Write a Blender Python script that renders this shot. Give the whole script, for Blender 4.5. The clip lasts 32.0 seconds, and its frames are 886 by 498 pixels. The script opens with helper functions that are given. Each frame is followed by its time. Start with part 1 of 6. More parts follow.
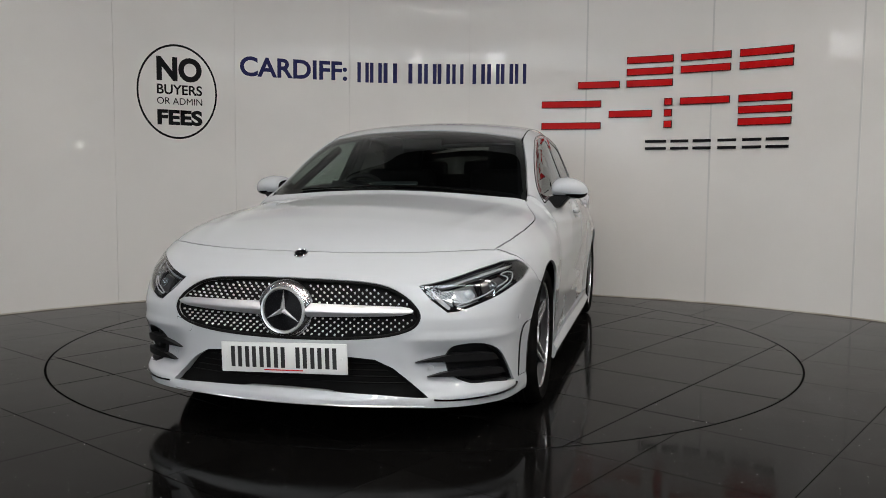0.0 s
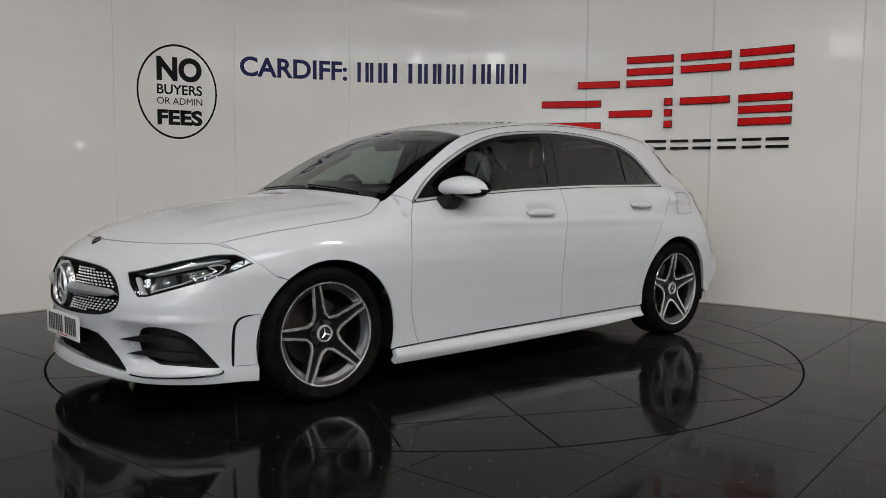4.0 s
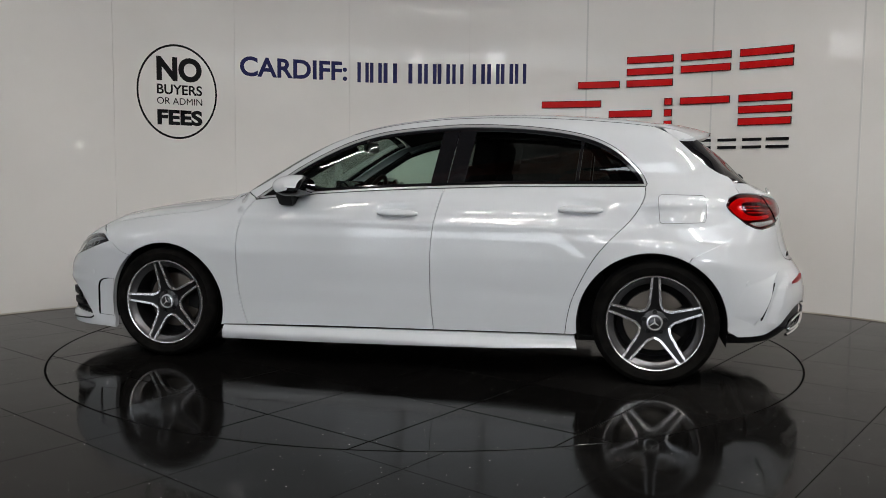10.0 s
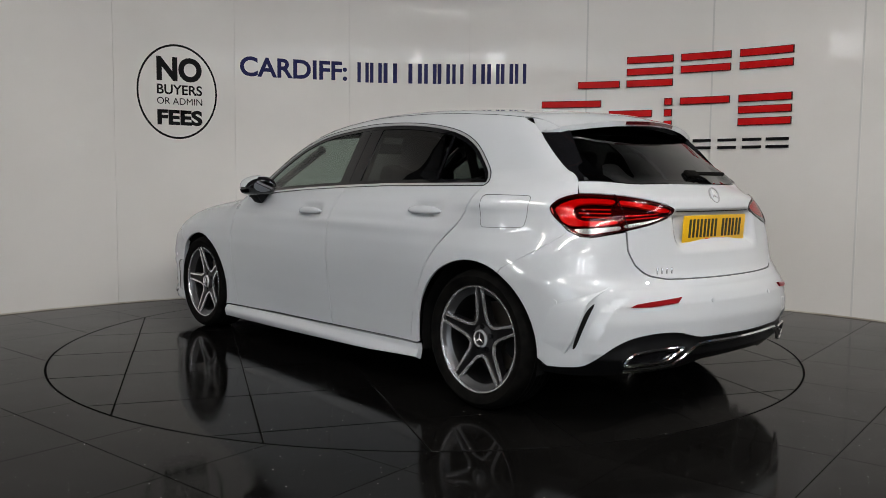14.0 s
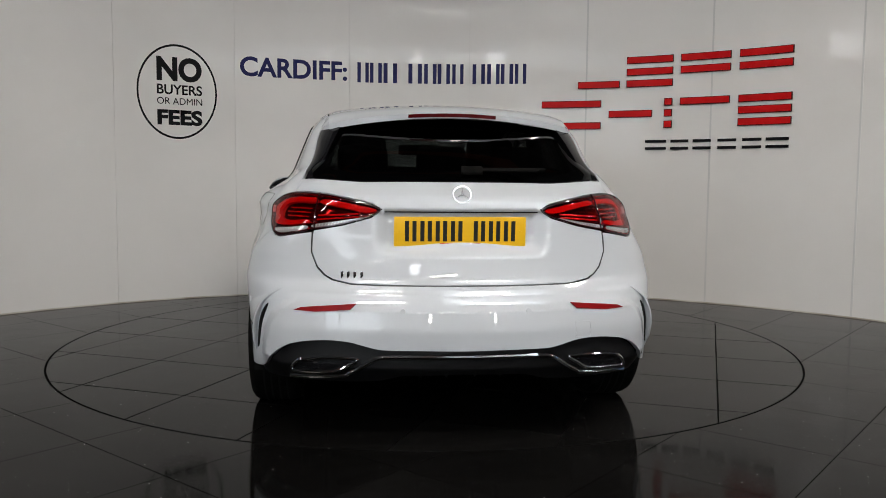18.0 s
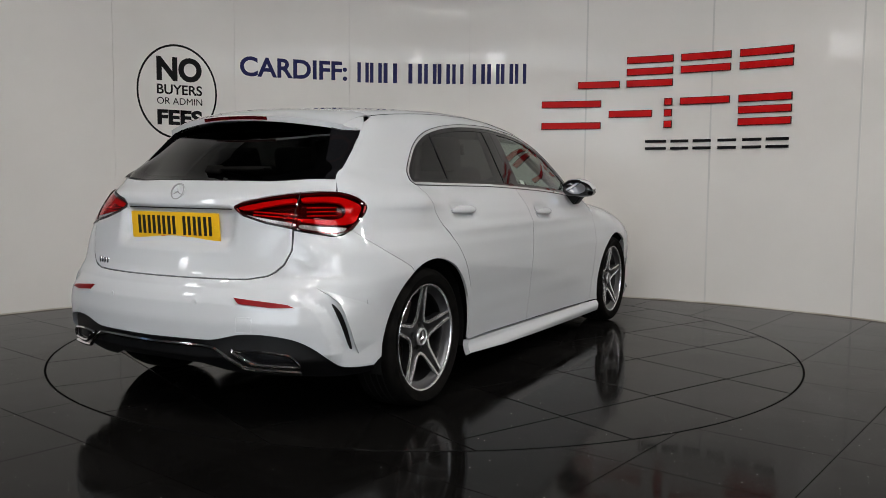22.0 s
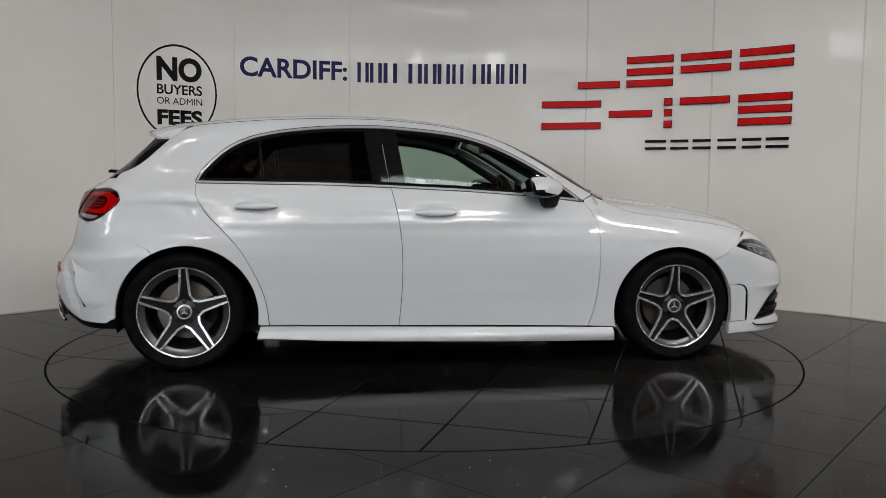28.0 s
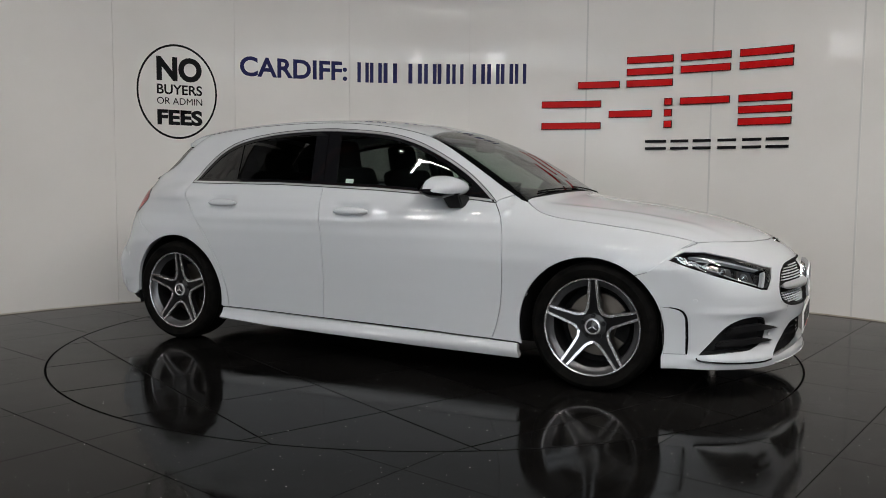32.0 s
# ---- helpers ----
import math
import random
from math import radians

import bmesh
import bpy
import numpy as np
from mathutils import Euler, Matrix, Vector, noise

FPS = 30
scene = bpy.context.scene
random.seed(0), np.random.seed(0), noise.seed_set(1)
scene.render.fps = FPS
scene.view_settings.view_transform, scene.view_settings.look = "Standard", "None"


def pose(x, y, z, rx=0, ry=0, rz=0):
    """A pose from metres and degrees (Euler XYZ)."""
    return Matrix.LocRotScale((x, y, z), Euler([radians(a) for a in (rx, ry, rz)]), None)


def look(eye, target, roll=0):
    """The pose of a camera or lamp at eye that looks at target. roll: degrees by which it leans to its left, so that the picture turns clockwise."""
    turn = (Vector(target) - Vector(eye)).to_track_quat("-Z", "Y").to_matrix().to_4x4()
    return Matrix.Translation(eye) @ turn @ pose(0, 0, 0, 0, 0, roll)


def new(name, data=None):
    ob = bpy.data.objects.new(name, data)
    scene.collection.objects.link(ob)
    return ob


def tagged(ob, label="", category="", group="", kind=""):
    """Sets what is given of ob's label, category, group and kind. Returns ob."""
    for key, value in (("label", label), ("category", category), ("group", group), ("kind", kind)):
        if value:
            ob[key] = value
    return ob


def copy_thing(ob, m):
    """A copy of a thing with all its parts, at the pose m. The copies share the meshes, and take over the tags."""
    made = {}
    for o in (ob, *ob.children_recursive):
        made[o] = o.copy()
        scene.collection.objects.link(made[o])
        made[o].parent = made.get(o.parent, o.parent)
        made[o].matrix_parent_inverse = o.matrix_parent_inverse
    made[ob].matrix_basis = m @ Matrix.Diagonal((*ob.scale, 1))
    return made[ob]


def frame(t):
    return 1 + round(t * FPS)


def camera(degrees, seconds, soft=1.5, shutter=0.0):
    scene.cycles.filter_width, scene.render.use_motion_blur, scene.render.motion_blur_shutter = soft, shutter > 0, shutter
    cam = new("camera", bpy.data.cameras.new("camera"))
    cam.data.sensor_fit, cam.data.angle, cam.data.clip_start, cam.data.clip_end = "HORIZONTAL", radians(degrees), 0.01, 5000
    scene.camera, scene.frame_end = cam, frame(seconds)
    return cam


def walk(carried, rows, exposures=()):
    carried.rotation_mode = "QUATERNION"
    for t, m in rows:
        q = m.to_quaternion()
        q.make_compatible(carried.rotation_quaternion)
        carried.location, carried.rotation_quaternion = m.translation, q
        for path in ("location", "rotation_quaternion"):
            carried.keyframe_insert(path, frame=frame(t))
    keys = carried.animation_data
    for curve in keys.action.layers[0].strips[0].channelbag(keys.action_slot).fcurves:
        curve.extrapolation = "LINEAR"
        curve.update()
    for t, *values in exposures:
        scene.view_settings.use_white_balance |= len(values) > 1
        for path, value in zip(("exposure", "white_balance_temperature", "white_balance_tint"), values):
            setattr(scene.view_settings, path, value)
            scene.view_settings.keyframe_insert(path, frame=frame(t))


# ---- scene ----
EXPOSURE = 0.15
from mathutils import geometry


# ---- camera: it stands still on its tripod ----
EYE = Vector((0.0, -5.2152, 1.0023))
AIM = EYE + 5 * Vector((0.01785, 0.99666, -0.07963))
cam = camera(57.34, 32.0, soft=0.9)
walk(cam, [(0.0, look(EYE, AIM, 0.467)), (32.0, look(EYE, AIM, 0.467))], exposures=[(0.0, EXPOSURE), (32.0, EXPOSURE)])

# ---- world: a pale sky outside the showroom's windows ----
world = bpy.data.worlds.new("sky")
scene.world = world
world.use_nodes = True
wn = world.node_tree.nodes
sky = wn.new("ShaderNodeTexSky")
sky.sky_type = "NISHITA"
sky.sun_disc = False
sky.sun_elevation, sky.sun_rotation = radians(35), radians(200)
wn["Background"].inputs["Strength"].default_value = 0.1
world.node_tree.links.new(sky.outputs["Color"], wn["Background"].inputs["Color"])


def area(name, m, sx, sy, watts, colour):
    d = bpy.data.lights.new(name, "AREA")
    d.shape, d.size, d.size_y, d.energy, d.color = "RECTANGLE", sx, sy, watts, colour
    ob = new(name, d)
    ob.matrix_world = m
    return ob


# ---- materials ----
def shader(name, colour, rough=0.5, metal=0.0, spec=0.5, coat=0.0, coat_rough=0.03):
    m = bpy.data.materials.new(name)
    m.use_nodes = True
    b = m.node_tree.nodes["Principled BSDF"]
    b.inputs["Base Color"].default_value = (*colour, 1)
    b.inputs["Roughness"].default_value = rough
    b.inputs["Metallic"].default_value = metal
    b.inputs["Specular IOR Level"].default_value = spec
    b.inputs["Coat Weight"].default_value = coat
    b.inputs["Coat Roughness"].default_value = coat_rough
    return m


def node(m, kind, **values):
    n = m.node_tree.nodes.new(kind)
    for k, v in values.items():
        n.inputs[k.replace("_", " ")].default_value = v
    return n


def wire(m, a, out, b, inp):
    m.node_tree.links.new(a.outputs[out], b.inputs[inp])


def bsdf(m):
    return m.node_tree.nodes["Principled BSDF"]


def mottle(m, low, high, scale, detail=4.0, a=0.35, b=0.65):
    """Varies the base colour between two tones with a noise in the thing's own space."""
    tc = node(m, "ShaderNodeTexCoord")
    n = node(m, "ShaderNodeTexNoise", Scale=scale, Detail=detail)
    r = node(m, "ShaderNodeValToRGB")
    r.color_ramp.elements[0].position, r.color_ramp.elements[1].position = a, b
    r.color_ramp.elements[0].color, r.color_ramp.elements[1].color = (*low, 1), (*high, 1)
    wire(m, tc, "Object", n, "Vector")
    wire(m, n, "Fac", r, "Fac")
    wire(m, r, "Color", bsdf(m), "Base Color")
    return n


def rough_noise(m, low, high, scale, detail=5.0):
    tc = node(m, "ShaderNodeTexCoord")
    n = node(m, "ShaderNodeTexNoise", Scale=scale, Detail=detail)
    r = node(m, "ShaderNodeMapRange", From_Min=0.3, From_Max=0.7, To_Min=low, To_Max=high)
    wire(m, tc, "Object", n, "Vector")
    wire(m, n, "Fac", r, "Value")
    wire(m, r, "Result", bsdf(m), "Roughness")


def relief(m, scale, strength, distance=0.01, detail=3.0, coat=False):
    tc = node(m, "ShaderNodeTexCoord")
    n = node(m, "ShaderNodeTexNoise", Scale=scale, Detail=detail)
    b = node(m, "ShaderNodeBump", Strength=strength, Distance=distance)
    wire(m, tc, "Object", n, "Vector")
    wire(m, n, "Fac", b, "Height")
    wire(m, b, "Normal", bsdf(m), "Normal")
    if coat:
        wire(m, b, "Normal", bsdf(m), "Coat Normal")


def glass(name, colour, mix, least=0.065):
    """Thin glass: a clear tinted pane with a mirror-like surface."""
    m = bpy.data.materials.new(name)
    m.use_nodes = True
    t = m.node_tree
    t.nodes.clear()
    out = t.nodes.new("ShaderNodeOutputMaterial")
    tr = t.nodes.new("ShaderNodeBsdfTransparent")
    tr.inputs["Color"].default_value = (*colour, 1)
    gl = t.nodes.new("ShaderNodeBsdfGlossy")
    gl.inputs["Roughness"].default_value = 0.01
    lw = t.nodes.new("ShaderNodeLayerWeight")
    lw.inputs["Blend"].default_value = 0.5
    pw = t.nodes.new("ShaderNodeMath")
    pw.operation = "POWER"
    pw.inputs[1].default_value = mix
    t.links.new(lw.outputs["Facing"], pw.inputs[0])
    fr = t.nodes.new("ShaderNodeMapRange")
    fr.inputs["To Min"].default_value, fr.inputs["To Max"].default_value = least, 0.95
    t.links.new(pw.outputs[0], fr.inputs["Value"])
    mx = t.nodes.new("ShaderNodeMixShader")
    t.links.new(fr.outputs["Result"], mx.inputs["Fac"])
    t.links.new(tr.outputs["BSDF"], mx.inputs[1])
    t.links.new(gl.outputs["BSDF"], mx.inputs[2])
    t.links.new(mx.outputs["Shader"], out.inputs["Surface"])
    return m


def glow(name, colour, strength):
    m = shader(name, colour, 0.5)
    bsdf(m).inputs["Emission Color"].default_value = (*colour, 1)
    bsdf(m).inputs["Emission Strength"].default_value = strength
    return m


PAINT = shader("white_car_paint", (0.495, 0.515, 0.535), 0.45, spec=0.08, coat=1.0, coat_rough=0.02)
BLACK_PLASTIC = shader("black_plastic", (0.006, 0.006, 0.0065), 0.45, spec=0.3)
MATT_BLACK = shader("matt_black", (0.004, 0.004, 0.004), 0.8, spec=0.15)
relief(BLACK_PLASTIC, 900, 0.15, 0.001)
GLOSS_BLACK = shader("gloss_black", (0.006, 0.006, 0.007), 0.06)
CHROME = shader("chrome", (0.82, 0.82, 0.83), 0.08, metal=1.0)
SATIN = shader("satin_silver", (0.62, 0.63, 0.65), 0.25, metal=1.0)
ALLOY = shader("machined_alloy", (0.76, 0.76, 0.77), 0.26, metal=0.8)
RIMGREY = shader("dark_grey_alloy", (0.018, 0.018, 0.020), 0.3, metal=0.2, coat=0.4)
RUBBER = shader("tyre_rubber", (0.005, 0.005, 0.005), 0.8, spec=0.03)
mottle(RUBBER, (0.003, 0.003, 0.003), (0.007, 0.0066, 0.006), 18)
HUBGREY = shader("dark_alloy_hub", (0.030, 0.030, 0.032), 0.35, metal=0.3)
POCKET = shader("black_spoke_pocket", (0.005, 0.005, 0.0055), 0.35, spec=0.25)
BRIGHT = shader("bright_trim", (0.78, 0.79, 0.80), 0.2, metal=0.65)
BRUSHED = shader("brushed_silver", (0.60, 0.61, 0.63), 0.38, metal=0.8)
DARK = shader("dark_trim", (0.005, 0.005, 0.005), 0.8, spec=0.15)
CLOTH = shader("dark_upholstery", (0.008, 0.008, 0.009), 0.8, spec=0.08)
relief(CLOTH, 500, 0.3, 0.002)
STEEL = shader("brake_steel", (0.16, 0.14, 0.12), 0.45, metal=1.0)
GLASS_F = glass("green_tinted_glass", (0.64, 0.77, 0.70), 4.0)
GLASS_W = glass("windscreen_glass", (0.38, 0.43, 0.40), 4.0)
GLASS_B = glass("dark_rear_glass", (0.07, 0.075, 0.075), 4.0)
BARREL = shader("grey_rim_barrel", (0.10, 0.10, 0.105), 0.30, metal=0.7)
GLASS_R = glass("privacy_glass", (0.12, 0.125, 0.122), 4.0)
LAMP_GLASS = glass("clear_lamp_glass", (0.94, 0.95, 0.95), 4.0)
MIRROR = shader("mirror_glass", (0.22, 0.23, 0.25), 0.01, metal=1.0)
RED_LENS = shader("red_lens", (0.40, 0.006, 0.008), 0.15, spec=0.3, coat=0.4)
DEEP_RED = shader("dark_red_lens", (0.085, 0.003, 0.004), 0.08, coat=1.0)
CLEAR_LENS = shader("clear_lens", (0.30, 0.27, 0.27), 0.12, metal=0.4, coat=1.0)
REFLECTOR = shader("red_reflector", (0.22, 0.004, 0.006), 0.4, spec=0.15)
LENS_RIB = shader("lens_rib", (0.72, 0.70, 0.70), 0.2, metal=0.5)
LAMP_RED = shader("dark_lamp_housing", (0.020, 0.0015, 0.002), 0.12, coat=0.5)
RED_COVER = glass("red_lamp_cover", (0.92, 0.16, 0.16), 4.0, 0.022)
PLATE_W = shader("white_plate", (0.72, 0.73, 0.72), 0.30)
PLATE_Y = shader("yellow_plate", (0.80, 0.46, 0.015), 0.30)
PLATE_K = shader("plate_black", (0.012, 0.012, 0.012), 0.4)
SIGN_RED = shader("red_acrylic", (0.52, 0.008, 0.009), 0.45, spec=0.06)
SIGN_EDGE = shader("dark_red_return", (0.05, 0.004, 0.004), 0.5, spec=0.1)
SIGN_BLACK = shader("black_vinyl", (0.004, 0.004, 0.005), 0.35, spec=0.12)
SIGN_BLUE = shader("navy_vinyl", (0.014, 0.016, 0.085), 0.35, spec=0.12)
for _m in (SIGN_RED, SIGN_BLACK, SIGN_BLUE):
    rough_noise(_m, 0.22, 0.42, 6)

# glossy off-white wall sheets, a little wavy
WALL = shader("glossy_wall_sheet", (0.66, 0.64, 0.61), 0.5, spec=0.15, coat=0.30, coat_rough=0.022)
mottle(WALL, (0.70, 0.68, 0.65), (0.745, 0.725, 0.695), 1.1, 6, 0.3, 0.6)
relief(WALL, 3.4, 0.13, 0.02, 2.0, coat=True)
SEAM = shader("wall_joint", (0.60, 0.58, 0.56), 0.5)
DIM = shader("dark_clad_wall", (0.05, 0.05, 0.052), 0.6)
mottle(DIM, (0.035, 0.035, 0.037), (0.07, 0.07, 0.072), 1.2)
PLASTER = shader("painted_plaster", (0.62, 0.61, 0.59), 0.7)
mottle(PLASTER, (0.56, 0.55, 0.53), (0.66, 0.65, 0.63), 0.8)
CEIL = shader("dark_roof_sheet", (0.05, 0.05, 0.053), 0.8)
mottle(CEIL, (0.035, 0.035, 0.038), (0.07, 0.07, 0.073), 1.5)
BEAM = shader("red_oxide_steel", (0.22, 0.055, 0.03), 0.55)
mottle(BEAM, (0.17, 0.04, 0.022), (0.27, 0.075, 0.04), 4)


def floor_material(name, moving):
    """Black polished tile with a fine grain of bright mineral flecks and dull smears."""
    m = shader(name, (0.012, 0.0115, 0.011), 0.08, spec=0.05)
    info = node(m, "ShaderNodeObjectInfo")
    tc = node(m, "ShaderNodeTexCoord")
    geo = node(m, "ShaderNodeNewGeometry")
    # the turntable's tiles carry their grain with them
    at, out = (tc, "Object") if moving else (geo, "Position")
    n = node(m, "ShaderNodeTexNoise", Scale=2.2, Detail=6.0)
    wire(m, at, out, n, "Vector")
    swell = node(m, "ShaderNodeTexNoise", Scale=3.0, Detail=1.5)
    wire(m, at, out, swell, "Vector")
    bump = node(m, "ShaderNodeBump", Strength=0.35, Distance=0.004)
    wire(m, swell, "Fac", bump, "Height")
    wire(m, bump, "Normal", bsdf(m), "Normal")
    r = node(m, "ShaderNodeMapRange", From_Min=0.3, From_Max=0.75, To_Min=0.035, To_Max=0.17)
    wire(m, n, "Fac", r, "Value")
    wire(m, r, "Result", bsdf(m), "Roughness")
    v = node(m, "ShaderNodeTexVoronoi", Scale=13.0)
    v.feature = "F1"
    v.voronoi_dimensions = "2D"
    sep = node(m, "ShaderNodeSeparateColor")
    wire(m, v, "Color", sep, "Color")
    size = node(m, "ShaderNodeMath")
    size.operation = "POWER"
    size.inputs[1].default_value = 3.0
    wire(m, sep, "Red", size, 0)
    grow = node(m, "ShaderNodeMapRange", To_Min=0.006, To_Max=0.034)
    wire(m, size, "Value", grow, "Value")
    ratio = node(m, "ShaderNodeMath")
    ratio.operation = "DIVIDE"
    wire(m, v, "Distance", ratio, 0)
    wire(m, grow, "Result", ratio, 1)
    wire(m, at, out, v, "Vector")
    ramp = node(m, "ShaderNodeValToRGB")
    ramp.color_ramp.elements[0].position, ramp.color_ramp.elements[1].position = 0.7, 1.0
    ramp.color_ramp.elements[0].color, ramp.color_ramp.elements[1].color = (1, 1, 1, 1), (0, 0, 0, 1)
    wire(m, ratio, "Value", ramp, "Fac")
    tone = node(m, "ShaderNodeMapRange", To_Min=0.7, To_Max=1.35)
    wire(m, info, "Random", tone, "Value")
    # the floor's brighter +x side painted into the tile colour, fixed to the room
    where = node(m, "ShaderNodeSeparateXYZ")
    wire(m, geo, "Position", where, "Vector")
    bright_side = node(m, "ShaderNodeMapRange", From_Min=0.2, From_Max=2.6, To_Min=0.8, To_Max=3.4)
    bright_side.interpolation_type = "SMOOTHSTEP"
    wire(m, where, "X", bright_side, "Value")
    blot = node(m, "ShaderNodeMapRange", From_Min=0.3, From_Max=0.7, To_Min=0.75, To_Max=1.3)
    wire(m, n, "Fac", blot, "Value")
    painted_side = node(m, "ShaderNodeMath")
    painted_side.operation = "MULTIPLY"
    wire(m, bright_side, "Result", painted_side, 0)
    wire(m, blot, "Result", painted_side, 1)
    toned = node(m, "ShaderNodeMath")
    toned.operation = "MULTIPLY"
    wire(m, painted_side, "Value", toned, 0)
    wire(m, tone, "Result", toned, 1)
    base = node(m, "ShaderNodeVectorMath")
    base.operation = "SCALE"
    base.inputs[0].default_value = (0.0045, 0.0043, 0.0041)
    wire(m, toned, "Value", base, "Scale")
    mix = node(m, "ShaderNodeMix")
    mix.data_type = "RGBA"
    mix.inputs["B"].default_value = (0.75, 0.74, 0.72, 1)
    m.node_tree.links.new(ramp.outputs["Color"], mix.inputs[0])
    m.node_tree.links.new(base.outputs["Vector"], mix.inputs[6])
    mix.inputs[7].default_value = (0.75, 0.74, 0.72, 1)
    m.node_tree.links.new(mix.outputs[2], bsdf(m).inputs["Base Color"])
    return m


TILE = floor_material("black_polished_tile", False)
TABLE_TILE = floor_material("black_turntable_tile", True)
GROUT = shader("dark_grout", (0.005, 0.005, 0.005), 0.8, spec=0.02)
RING = shader("rubber_seal", (0.002, 0.002, 0.002), 0.8, spec=0.02)
BEAD = shader("cream_sealant", (0.60, 0.56, 0.49), 0.6)
mottle(BEAD, (0.34, 0.30, 0.24), (0.66, 0.62, 0.55), 3.0)


# ---- mesh helpers ----
def mesh_of(name, verts, faces, mat, smooth=False):
    me = bpy.data.meshes.new(name)
    me.from_pydata([tuple(v) for v in verts], [], [tuple(f) for f in faces])
    me.materials.append(mat)
    if smooth:
        me.polygons.foreach_set("use_smooth", [True] * len(me.polygons))
    me.update()
    return me


def put(name, me, parent=None, m=None, label=""):
    ob = new(name, me)
    if parent is not None:
        ob.parent = parent
    if m is not None:
        ob.matrix_basis = m
    if label:
        ob["label"] = label
    return ob


def part(name, bm, material, parent, label="", smooth=True, m=None):
    me = bpy.data.meshes.new(name)
    bmesh.ops.recalc_face_normals(bm, faces=bm.faces[:])
    bm.to_mesh(me)
    bm.free()
    me.materials.append(material)
    if smooth:
        me.polygons.foreach_set("use_smooth", [True] * len(me.polygons))
        me.set_sharp_from_angle(angle=radians(38))
    return put(name, me, parent, m, label)


def box(sx, sy, sz, bevel=0.0, centre=(0, 0, 0), seg=2):
    bm = bmesh.new()
    bmesh.ops.create_cube(bm, size=1.0)
    bmesh.ops.scale(bm, vec=(sx, sy, sz), verts=bm.verts[:])
    if bevel:
        bmesh.ops.bevel(bm, geom=bm.edges[:], offset=bevel, segments=seg, affect="EDGES", profile=0.6)
    bmesh.ops.translate(bm, vec=centre, verts=bm.verts[:])
    return bm


def lathe(profile, n=48, closed=False):
    """Turns a profile of (radius, height) round the y axis."""
    bm = bmesh.new()
    rings = []
    for r, h in profile:
        rings.append([bm.verts.new((r * math.cos(2 * math.pi * k / n), h, r * math.sin(2 * math.pi * k / n))) for k in range(n)])
    pairs = list(zip(rings, rings[1:])) + ([(rings[-1], rings[0])] if closed else [])
    for a, b in pairs:
        for k in range(n):
            bm.faces.new((a[k], a[(k + 1) % n], b[(k + 1) % n], b[k]))
    return bm


def tube(points, radius, n=8, closed=False, flat=1.0):
    """A round bar along points."""
    bm = bmesh.new()
    pts = [Vector(p) for p in points]
    rings = []
    for i, p in enumerate(pts):
        a = pts[i - 1] if (i or closed) else p
        b = pts[(i + 1) % len(pts)] if (i + 1 < len(pts) or closed) else p
        d = (b - a).normalized()
        side = d.cross(Vector((0, 0, 1)))
        if side.length < 1e-3:
            side = d.cross(Vector((0, 1, 0)))
        side.normalize()
        up = side.cross(d)
        rings.append([bm.verts.new(p + radius * (math.cos(2 * math.pi * k / n) * side + flat * math.sin(2 * math.pi * k / n) * up)) for k in range(n)])
    last = len(rings) if closed else len(rings) - 1
    for i in range(last):
        a, b = rings[i], rings[(i + 1) % len(rings)]
        for k in range(n):
            bm.faces.new((a[k], a[(k + 1) % n], b[(k + 1) % n], b[k]))
    if not closed:
        bm.faces.new(rings[0])
        bm.faces.new(rings[-1][::-1])
    return bm


def spline(points, per=8, closed=False):
    """A smooth line through points (Catmull-Rom)."""
    p = np.array(points, float)
    n = len(p)
    out = []
    for i in range(n if closed else n - 1):
        if closed:
            a, b, c, d = p[i - 1], p[i], p[(i + 1) % n], p[(i + 2) % n]
        else:
            a, b, c, d = p[max(i - 1, 0)], p[i], p[i + 1], p[min(i + 2, n - 1)]
        for k in range(per):
            t = k / per
            out.append(0.5 * (2 * b + (c - a) * t + (2 * a - 5 * b + 4 * c - d) * t * t + (3 * b - a - 3 * c + d) * t ** 3))
    if not closed:
        out.append(p[-1])
    return np.array(out)


def prism(outline, depth, axis="y"):
    """A flat outline in (a, b), given a thickness."""
    bm = bmesh.new()
    def at(a, b, d):
        return (a, d, b) if axis == "y" else ((a, b, d) if axis == "z" else (d, a, b))
    lo = [bm.verts.new(at(a, b, 0)) for a, b in outline]
    hi = [bm.verts.new(at(a, b, depth)) for a, b in outline]
    bm.faces.new(lo)
    bm.faces.new(hi[::-1])
    for k in range(len(lo)):
        j = (k + 1) % len(lo)
        bm.faces.new((lo[k], hi[k], hi[j], lo[j]))
    return bm


def group_at(name, m=None, label="", category="", group=""):
    ob = new(name)
    if m is not None:
        ob.matrix_basis = m
    return tagged(ob, label, category, group)

SKYCARD = glow("daylight_backdrop", (0.86, 0.93, 1.0), 4.0)
TUBE = glow("lit_tube", (1.0, 0.97, 0.92), 14.0)
STRIPS = [(-3.3, -2.8, 30), (-1.4, -5.2, 74), (1.8, -5.2, 60), (3.9, -2.8, 108), (-3.0, -8.2, 36), (0.6, -8.2, 36), (4.2, -7.6, 50), (-3.0, -11.0, 30), (0.6, -11.0, 30), (4.2, -10.8, 34)]
for _x, _y, _w in STRIPS:
    area("strip_lamp", look((_x, _y, 4.80), (_x, _y + 0.001, 0)), 1.6, 0.12, _w, (1.0, 0.932, 0.865))
area("window_daylight", look((-6.0, -12.7, 2.1), (-1.5, 0, 1.2)), 5.6, 3.0, 36, (0.90, 0.965, 1.0))
DISC_TURN, DISC_X, DISC_Y, DISC_TILE = 65.5, 0.01, -0.05, 0.597

